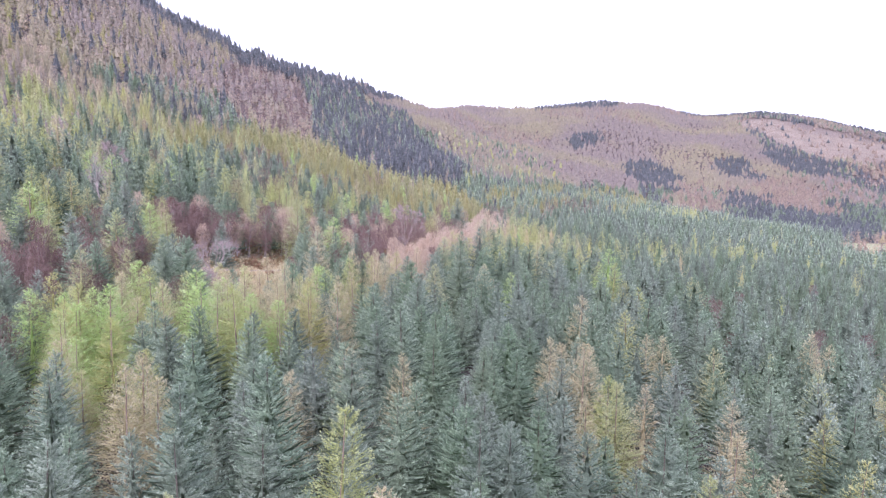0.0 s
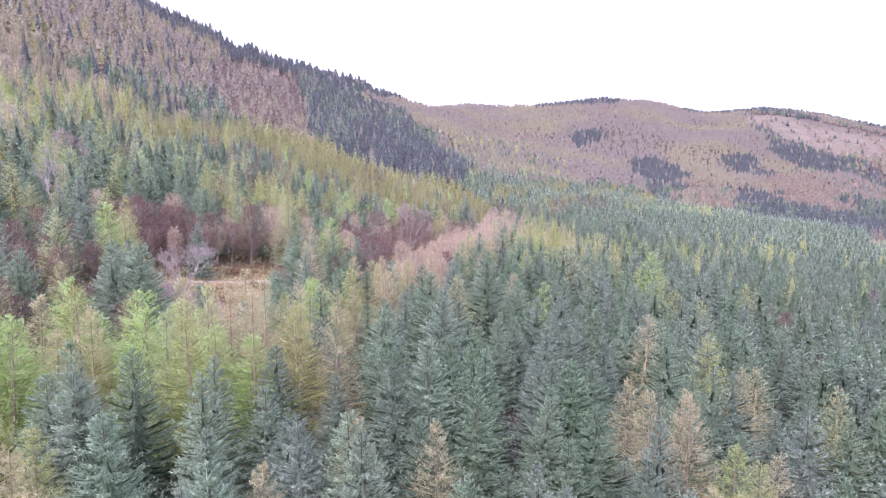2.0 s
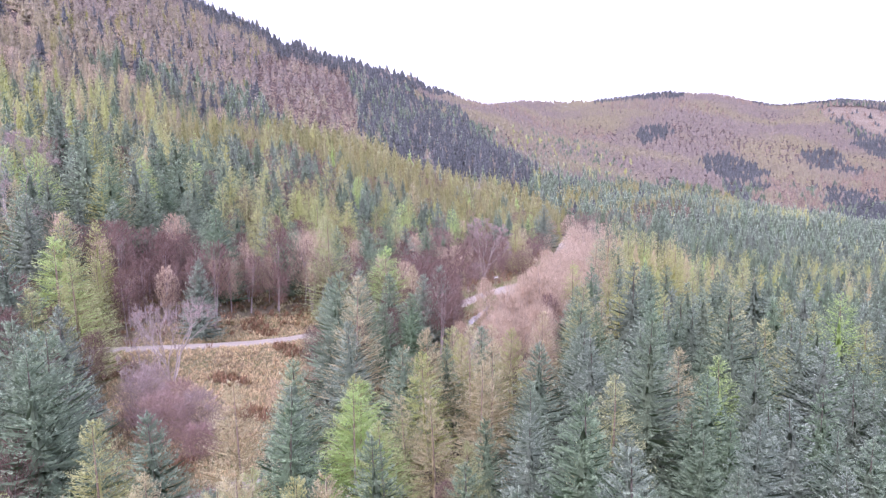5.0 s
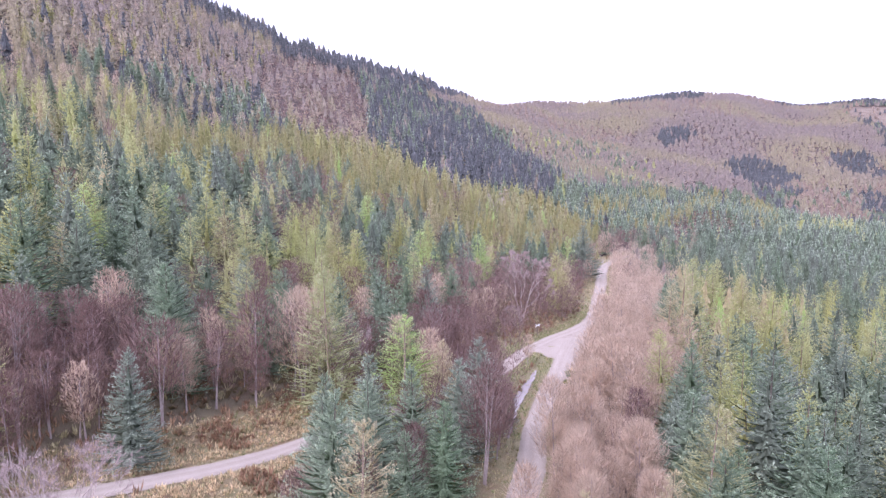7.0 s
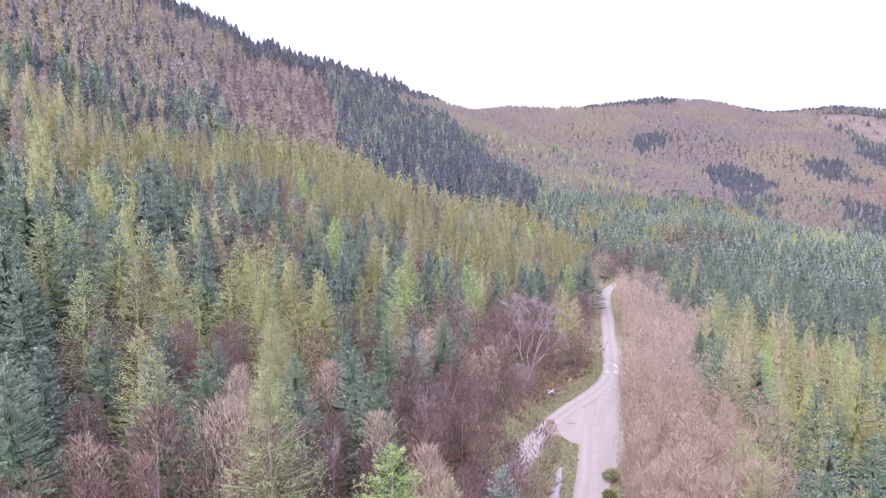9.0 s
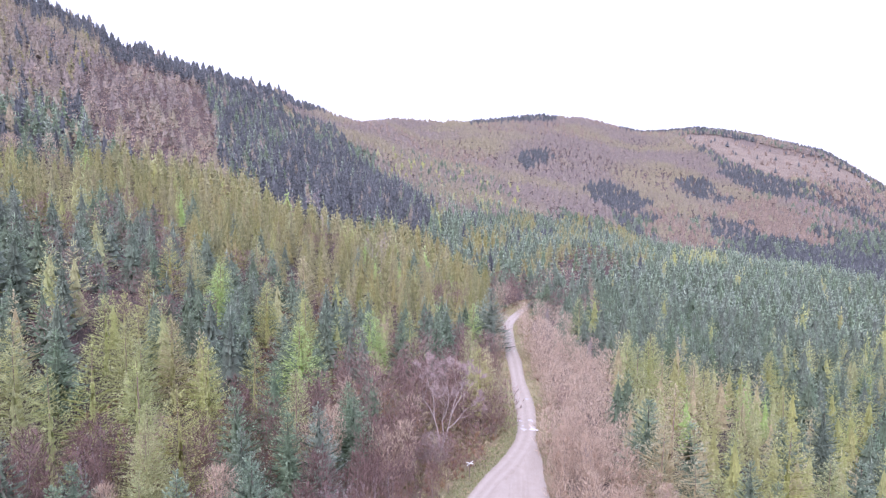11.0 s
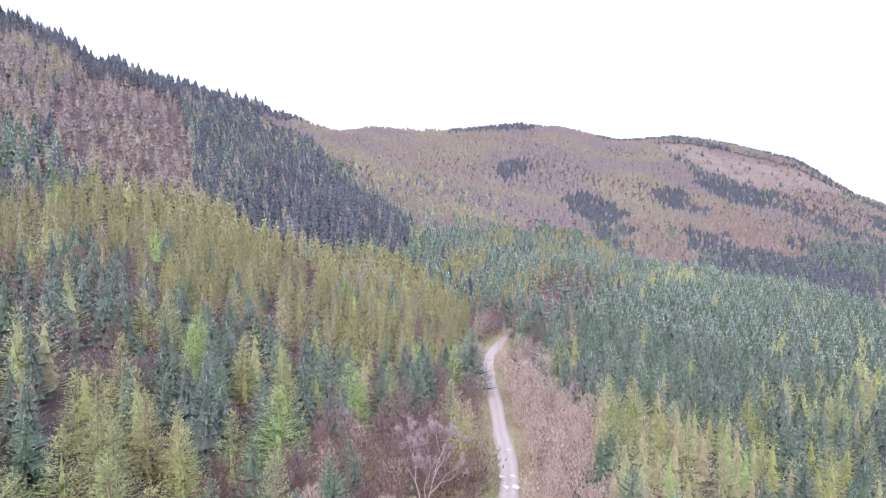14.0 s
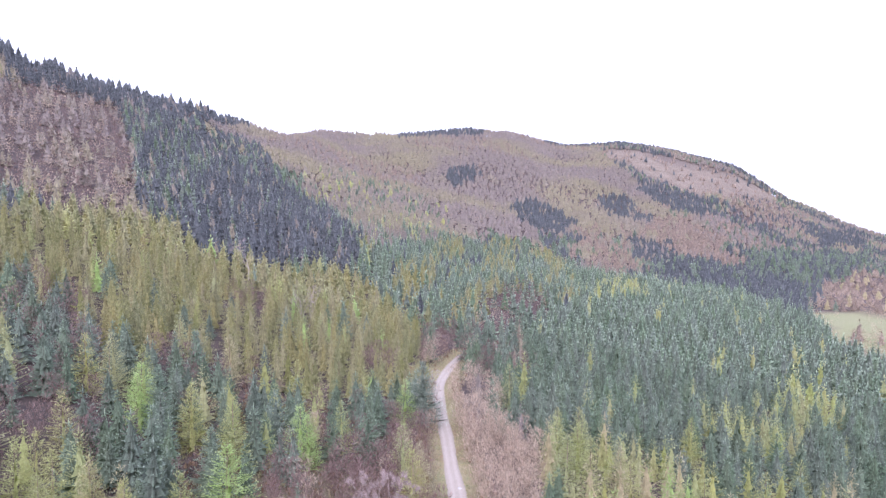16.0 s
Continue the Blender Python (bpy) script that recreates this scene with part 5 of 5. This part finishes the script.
for (k, distant), chunks in heaps.items():
    base, vs, fs, ts, cs, ns = 0, [], [], [], [], []
    for v, f, t, c, nv in chunks:
        vs.append(v); fs.append(f + base); ts.append(t); cs.append(c); ns.append(nv)
        base += len(v)
    name = NAMES[k] + ("_hillside_wood" if distant else "_wood")
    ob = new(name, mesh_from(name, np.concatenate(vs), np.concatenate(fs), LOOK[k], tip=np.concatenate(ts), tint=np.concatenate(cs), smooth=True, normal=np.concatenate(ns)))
    tagged(ob, FOREST_LABELS[k] + (" on the far hills" if distant else " on the valley side"), "forest", kind="stuff")
    total_tris += sum(len(f) for f in fs)
print("wood triangles", total_tris, "near trees", {NAMES[k]: len(v) for k, v in near_list.items()})

# ---- bare broadleaved trees, each with its own limbs ----
def bare_tree(x, y, height, stems, spread_, seed, label, strands=500):
    r = np.random.default_rng(seed)
    root = new("bare_tree")
    root.matrix_basis = pose(x, y, float(land(x, y)), 0, 0, seed * 40.0)
    (v, f, t), ends = limbs_of(height, r, stems, spread_, 0.013 * height, 4)
    limbs = new("limb_frame", mesh_from("limb_frame", v, f, M_BARK_WHITE, tip=t))
    limbs.parent = root
    h = Heap()
    for p, way in ends:
        k = max(4, strands // max(1, len(ends)))
        d = unit(way[None] + r.normal(0, 0.55, (k, 3)) + np.array([0, 0, 0.25]))
        base = np.repeat(p[None], k, 0) - way[None] * r.uniform(0, 0.6, (k, 1))
        end = base + d * r.uniform(0.4, 1.0, (k, 1)) * height * 0.09
        across = unit(np.cross(d, r.normal(0, 1, (k, 3)))) * 0.02
        h.blades(base, (base + end) / 2 + across, end, (base + end) / 2 - across, np.full(k, 0.6), np.full(k, 0.9))
    v, f, t = h.arrays()
    twigs = new("twig_crown", mesh_from("twig_crown", v, f, M_TWIG_PALE, tip=t))
    twigs.parent = limbs
    return tagged(root, label, "tree")


M_BARK_WHITE = plain("bleached_bark", (0.52, 0.44, 0.40), (0.35, 0.285, 0.26), 1.2, 0.85, 0.3)
M_TWIG_PALE = foliage("pale_twigs", (0.44, 0.345, 0.315), (0.40, 0.315, 0.295), (0.29, 0.22, 0.205), None, 0.25, 0.25)
bare_tree(-8.0, 258.5, 11.5, 3, 0.42, 31, "large leafless tree with pale spreading limbs beside the track", 5200)
bare_tree(-48.4, 156.0, 8.6, 7, 0.5, 32, "spreading leafless tree with many pale crooked limbs below the track", 2600)
bare_tree(-47.8, 146.5, 5.4, 3, 0.3, 33, "small leafless tree with pale stems in the clearing", 700)
bare_tree(-53.0, 157.0, 3.6, 4, 0.4, 39, "small leafless tree with pale stems by the track", 600)
bare_tree(-36.6, 204.2, 8.0, 5, 0.55, 34, "fan-shaped leafless tree with many pale stems", 900)
bare_tree(-23.3, 223.9, 7.0, 5, 0.45, 35, "bushy leafless tree with pale stems near the junction", 800)
bare_tree(-83.0, 182.0, 15.0, 1, 0.1, 36, "tall pale leafless tree among the conifers", 1300)
bare_tree(-79.0, 171.0, 13.0, 2, 0.2, 37, "pale leafless tree among the conifers", 1100)
bare_tree(-30.0, 440.0, 17.0, 1, 0.1, 38, "lone pale leafless tree at the edge of the pines", 500)
bare_tree(-10.0, 403.0, 14.0, 2, 0.3, 41, "pale leafless tree in the larch stand", 500)
bare_tree(-104.0, 205.0, 14.0, 1, 0.1, 42, "tall pale leafless tree on the slope", 900)


# ---- shrubs ----
def shrub(x, y, height, radius, strands, seed, mat, label, low=0.0):
    r = np.random.default_rng(seed)
    root = new("shrub")
    root.matrix_basis = pose(x, y, float(land(x, y)) - 0.1, 0, 0, seed * 31.0)
    wood, _ = limbs_of(height * 0.8, r, 4, 0.5, 0.04, 2)
    for name, (v, f, t), m in (("rootstock", wood, M_BARK_TAN), ("twig_crown", twig_cloud(height, radius, low, strands, r, 0.25 * height, 0.016), mat)):
        ob = new(name, mesh_from(name, v, f, m, tip=t))
        ob.parent = root
    return tagged(root, label, "shrub", "shrubs of the verges")


M_BIRCH_MAUVE = foliage("dusky_twigs", (0.37, 0.25, 0.225), (0.43, 0.30, 0.265), (0.24, 0.17, 0.15), None, 0.3, 0.2)
M_SALLOW = foliage("sallow_twigs", (0.36, 0.28, 0.26), (0.40, 0.31, 0.285), (0.24, 0.18, 0.17), None, 0.3, 0.2)
shrub(-9.8, 254.0, 4.6, 3.0, 2600, 71, M_SALLOW, "dome-shaped leafless shrub with mauve-grey twigs")
shrub(-15.5, 247.0, 3.6, 2.2, 1500, 72, M_SALLOW, "leafless mauve-grey shrub above the verge")
for n_, (x, y, tall, reach) in enumerate(((-46.2, 143.4, 6.2, 2.4), (-42.8, 141.0, 5.8, 2.6), (-40.6, 144.6, 5.0, 2.5), (-43.8, 147.5, 4.6, 2.3), (-48.2, 150.2, 4.4, 2.0), (-38.6, 139.8, 3.6, 1.9))):
    shrub(x, y, tall, reach, 2400, 80 + n_, (M_SALLOW, M_BIRCH_MAUVE)[n_ % 2], ("tall leafless shrub with mauve-grey twigs in the clearing", "tall leafless shrub with dusky pink twigs in the clearing")[n_ % 2], 0.12)
shrub_r = np.random.default_rng(5)
for n_ in range(84):
    if n_ < 46:
        x, y = shrub_r.uniform(-56, -27), shrub_r.uniform(118, 172)
    elif n_ < 66:
        v_, u_ = shrub_r.uniform(-60, 100), shrub_r.uniform(6, 17)
        x, y = ORIGIN[0] + ALONG[0] * v_ - ALONG[1] * u_, ORIGIN[1] + ALONG[1] * v_ + ALONG[0] * u_
    else:
        v_, u_ = shrub_r.uniform(-60, 125), shrub_r.uniform(-9, -4)
        x, y = ORIGIN[0] + ALONG[0] * v_ - ALONG[1] * u_, ORIGIN[1] + ALONG[1] * v_ + ALONG[0] * u_
    if track_distance(np.array([x]), np.array([y]))[0][0] < 3.4 or (n_ < 46 and n_ % 4):
        continue
    shrub(x, y, shrub_r.uniform(1.6, 3.2) * (1.45 if n_ < 46 else 1.0), shrub_r.uniform(0.9, 1.8) * (1.2 if n_ < 46 else 1.0), 420 if n_ > 45 else 700, 100 + n_, (M_BIRCH, M_SALLOW, M_BIRCH_DARK)[n_ % 3], ("low pink-brown leafless shrub", "low mauve-grey leafless shrub", "low maroon leafless shrub")[n_ % 3] + " on rough grass")


def gorse(x, y, height, radius, seed):
    r = np.random.default_rng(seed)
    root = new("gorse_bush")
    root.matrix_basis = pose(x, y, float(land(x, y)) - 0.05)
    v, f, t = twig_cloud(height, radius, 0.0, 900, r, 0.4, 0.03)
    crown = new("crown", mesh_from("crown", v, f, M_GORSE, tip=t))
    v, f, t = twig_cloud(height * 1.05, radius * 0.7, 0.35, 130, r, 0.16, 0.04)
    bloom = new("flowers", mesh_from("flowers", v, f, M_BLOOM, tip=t))
    crown.parent = root
    bloom.parent = crown
    tagged(bloom, "bright yellow flowers", kind="stuff")
    return tagged(root, "dark green gorse bush with yellow flowers beside the track", "bush")


gorse(-1.2, 222.0, 1.5, 1.1, 61)
gorse(-2.6, 217.0, 1.2, 0.8, 62)
gorse(15.6, 268.0, 1.5, 1.0, 63)


# ---- water ----
def puddle(x, y, rx, ry, turn):
    return tagged(patch("puddle", x, y, rx, ry, turn, M_PUDDLE, level_with_track(0.115), 0.22), "pale puddle in a pothole of the track", "puddle", "puddles on the track")


M_PUDDLE = water_material()
M_PUDDLE.name = "milky_puddle_water"
# pale base colour stands in for the white sky mirrored in it
M_PUDDLE.node_tree.nodes["Principled BSDF"].inputs["Base Color"].default_value = (0.5, 0.47, 0.46, 1)
for spot in ((9.3, 273.6, 0.45, 0.5, 0.2), (11.5, 273.6, 0.5, 0.7, 0.1), (8.9, 269.2, 0.45, 0.8, 0.3), (10.7, 269.0, 0.65, 1.0, 0.2), (14.2, 286.0, 0.4, 0.45, 0.0), (9.2, 270.9, 0.25, 0.3, 0.0)):
    puddle(*spot)

M_DITCH = water_material()
M_DITCH.name = "ditch_water_surface"
M_DITCH.node_tree.nodes["Principled BSDF"].inputs["Base Color"].default_value = (0.30, 0.26, 0.25, 1)
M_DITCH.node_tree.nodes["Principled BSDF"].inputs["Roughness"].default_value = 0.25
M_DITCH.node_tree.nodes["Principled BSDF"].inputs["Specular IOR Level"].default_value = 0.35
ditch_line = curve_through([(-7.0, 225.5), (-7.5, 223.5), (-8.8, 218.3), (-10.2, 212.8), (-11.0, 209.5), (-11.7, 203), (-13.0, 195)], 0.7)
way = unit(np.gradient(ditch_line, axis=0))
side = np.stack([way[:, 1], -way[:, 0]], 1)
half = np.interp(np.arange(len(ditch_line)), (0, 3, 10, 18, 23, 26, 60), (0.16, 0.45, 0.62, 0.8, 0.7, 0.22, 0.12)) * (1 + 0.15 * np.sin(np.arange(len(ditch_line)) * 1.3))
rows3 = np.stack([np.column_stack([ditch_line + side * (half * k)[:, None], land(ditch_line[:, 0], ditch_line[:, 1]) + (0.10 if k in (-1, 1) else 0.14)]) for k in (-1, -0.6, 0.6, 1)], 1)
n = len(ditch_line)
i4 = np.arange(n * 4).reshape(n, 4)
a4, b4, c4, d4 = i4[:-1, :-1].ravel(), i4[:-1, 1:].ravel(), i4[1:, :-1].ravel(), i4[1:, 1:].ravel()
water = new("ditch_water", mesh_from("ditch_water", rows3.reshape(-1, 3), np.concatenate([np.stack([a4, d4, b4], 1), np.stack([a4, c4, d4], 1)]), M_DITCH, tip=np.zeros(n * 4), smooth=True))
tagged(water, "standing water in a roadside ditch reflecting the sky", "water", kind="structure")


# ---- waymark and posts ----
def box(bm, size, m):
    made = bmesh.ops.create_cube(bm, size=1.0, matrix=m @ Matrix.Diagonal((*size, 1)))
    bmesh.ops.bevel(bm, geom=list({e for v in made["verts"] for e in v.link_edges}), offset=min(size) * 0.12, segments=1, affect="EDGES")


def part(name, bm, mat, parent=None, label=""):
    me = bpy.data.meshes.new(name)
    bm.to_mesh(me)
    bm.free()
    me.materials.append(mat)
    ob = new(name, me)
    if parent:
        ob.parent = parent
    return tagged(ob, label)


def crossed_sign(x, y):
    root = new("crossed_sign")
    root.matrix_basis = pose(x, y, float(land(x, y)), 0, 0, 12)
    bm = bmesh.new()
    box(bm, (0.12, 0.12, 2.7), Matrix.Translation((0, 0, 1.25)))
    part("post", bm, M_WOOD, root)
    for k, tilt in enumerate((20, -32)):
        bm = bmesh.new()
        box(bm, (1.2, 0.05, 0.13), Matrix.Translation((0, -0.09 - 0.06 * k, 2.42)) @ pose(0, 0, 0, 0, tilt, 0))
        part("board", bm, M_SIGN, root, "white painted board")
    return tagged(root, "wooden post with two crossed white boards on the verge", "sign")


crossed_sign(-4.9, 249.6)


def marker_post(x, y, height):
    root = new("wooden_post")
    root.matrix_basis = pose(x, y, float(land(x, y)), 3, -2, x * 20)
    bm = bmesh.new()
    box(bm, (0.14, 0.14, height + 0.2), Matrix.Translation((0, 0, height / 2 - 0.1)))
    part("shaft", bm, M_WOOD, root)
    bm = bmesh.new()
    bmesh.ops.create_cone(bm, cap_ends=True, segments=4, radius1=0.1, radius2=0.01, depth=0.12, matrix=pose(0, 0, height + 0.05, 0, 0, 45))
    part("top", bm, M_WOOD, root)
    return tagged(root, "short weathered wooden post at the edge of the verge", "post", "posts along the verge")


for x, y, h_ in ((-10.8, 241.2, 1.3), (-9.0, 244.6, 1.1), (-13.6, 236.0, 1.2)):
    marker_post(x, y, h_)


# ---- rough grass, bracken and stones ----
def tufts(name, x, y, blades, tall, wide, mat, label, seed, category):
    """Clumps of blades joined into one."""
    r = np.random.default_rng(seed)
    k = len(x)
    z = land(x, y)
    cx, cy, cz = np.repeat(x, blades), np.repeat(y, blades), np.repeat(z, blades)
    m = k * blades
    az, lean = r.random(m) * 6.283, r.uniform(0.1, 0.9, m)
    size = np.repeat(r.uniform(0.55, 1.3, k), blades) * tall * r.uniform(0.6, 1.1, m)
    off = np.abs(r.normal(0, 0.22, m)) * tall
    base = np.stack([cx + np.cos(az) * off, cy + np.sin(az) * off, cz - 0.08], 1)
    way = unit(np.stack([np.cos(az) * lean, np.sin(az) * lean, np.ones(m)], 1))
    tip = base + way * size[:, None]
    across = np.stack([-np.sin(az), np.cos(az), 0 * az], 1) * wide * r.uniform(0.6, 1.4, (m, 1))
    h = Heap()
    h.blades(base, base * 0.5 + tip * 0.5 + across, tip, base * 0.5 + tip * 0.5 - across, np.full(m, 0.3), np.full(m, 1.0))
    v, f, t = h.arrays()
    tint = np.repeat(np.repeat(r.random(k), blades), 4)
    return tagged(new(name, mesh_from(name, v, f, mat, tip=t, tint=tint)), label, category, kind="stuff")


def open_spots(spacing, seed, share):
    x, y, r = scatter(spacing, -70, 60, 106, 410, seed)
    u, v = slope_frame(x, y)
    d, _ = track_distance(x, y)
    free = inside(CLEARING, u, v) | inside(GLADE, x, y) | inside(BARE_BANK, x, y) | inside(SCREE, u, v) | ((u > 1) & (u < 16) & (v > -64) & (v < 14)) | (d < 7.5)
    wet = np.hypot(x[:, None] - ditch_line[None, ::2, 0], y[:, None] - ditch_line[None, ::2, 1]).min(1)
    keep = free & (d > 1.9) & (wet > 0.75) & ~inside(APRON, x, y) & (r.random(len(x)) < share)
    return x[keep], y[keep]


gx2, gy2 = open_spots(0.8, 301, 0.8)
tufts("rough_grass", gx2, gy2, 9, 0.55, 0.045, M_GRASS, "straw-coloured tussocks of rough grass along the tracks", 302, "grass")
gx2, gy2 = open_spots(1.2, 303, 0.6)
vx_, vy_, vr_ = scatter(0.55, -40, 14, 195, 290, 311)
vu_, vv_ = slope_frame(vx_, vy_)
vd_ = track_distance(vx_, vy_)[0]
strip_ = (vd_ > 1.75) & (vd_ < 4.6) & (vu_ > 0) & (vv_ > -66) & (vv_ < 30) & ~inside(APRON, vx_, vy_)
gx2, gy2 = np.concatenate([gx2, vx_[strip_]]), np.concatenate([gy2, vy_[strip_]])
tufts("moss_grass", gx2, gy2, 8, 0.35, 0.06, M_MOSS, "short green grass on the verges", 304, "grass")
gx2, gy2 = open_spots(2.0, 305, 0.55)
keep = (track_distance(gx2, gy2)[0] > 4.2) & ~inside(GLADE, gx2, gy2)
tufts("bracken", gx2[keep], gy2[keep], 16, 0.9, 0.10, M_SCRUB, "clumps of dead rust-brown bracken", 306, "bracken")
x, y, r = scatter(1.5, -85, 45, 105, 330, 307)
u, v = slope_frame(x, y)
keep = (u > 6) & (u < 58) & (v > -150) & (v < 66) & (track_distance(x, y)[0] > 5) & ~inside(GLADE, x, y) & (r.random(len(x)) < 0.75)
odd = (np.arange(len(x)) % 3 == 0) & keep
tufts("withered_grass", x[odd], y[odd], 18, 1.1, 0.08, M_GRASS, "withered straw grass beneath the birches", 310, "grass")
tufts("undergrowth", x[keep & ~odd], y[keep & ~odd], 14, 1.2, 0.08, M_SCRUB, "brown undergrowth beneath the birches", 308, "undergrowth")

x, y, r = scatter(0.62, -60, -29, 124, 197, 314)
keep = (inside(GLADE, x, y) | inside(BARE_BANK, x, y)) & (track_distance(x, y)[0] > 2.2)
hummock = np.sin(x / 2.3 + y / 3.1) + np.sin(y / 1.9 - x / 3.7)
tufts("straw_grass", x[keep & (hummock < 1.3)], y[keep & (hummock < 1.3)], 14, 0.65, 0.05, M_STRAW, "bleached straw and ochre grass in the clearing", 315, "grass")
tufts("dead_bracken", x[keep & (hummock > 1.35)], y[keep & (hummock > 1.35)], 12, 1.0, 0.08, M_SCRUB, "dead rust-brown bracken in the clearing", 316, "bracken")

M_BRUSH = foliage("low_brush", (0.20, 0.165, 0.085), (0.27, 0.20, 0.12), (0.09, 0.07, 0.045), None, 0.25, 0.4)
x, y, r = scatter(1.15, -76, 10, 166, 292, 312)
keep = inside(BIRCH_WOOD, x, y) & (track_distance(x, y)[0] > 3.5) & (r.random(len(x)) < 0.8)
tufts("low_brush", x[keep], y[keep], 20, 0.75, 0.10, M_BRUSH, "olive-brown brush and heather beneath the birches", 313, "undergrowth")

x, y, r = scatter(1.3, 28, 52, 360, 396, 309)
u, v = slope_frame(x, y)
keep = inside(SCREE, u, v) & (track_distance(x, y)[0] > 2)
for n_, (sx, sy) in enumerate(zip(x[keep][:40], y[keep][:40])):
    bm = bmesh.new()
    bmesh.ops.create_icosphere(bm, subdivisions=1, radius=1.0)
    for vert in bm.verts:
        vert.co *= 0.75 + 0.5 * noise.noise(vert.co * 1.7 + Vector((n_ * 3.1, 0, 0)))
    rock = part("rock", bm, M_STONE)
    s = 0.25 + 0.35 * ((n_ * 7) % 5) / 5
    rock.matrix_basis = pose(sx, sy, float(land(sx, sy)) + 0.1 * s, 0, 0, n_ * 50) @ Matrix.Diagonal((s * 1.3, s, s * 0.7, 1))
    tagged(rock, "small rough stone on the cut bank", "rock", "stones of the bank")
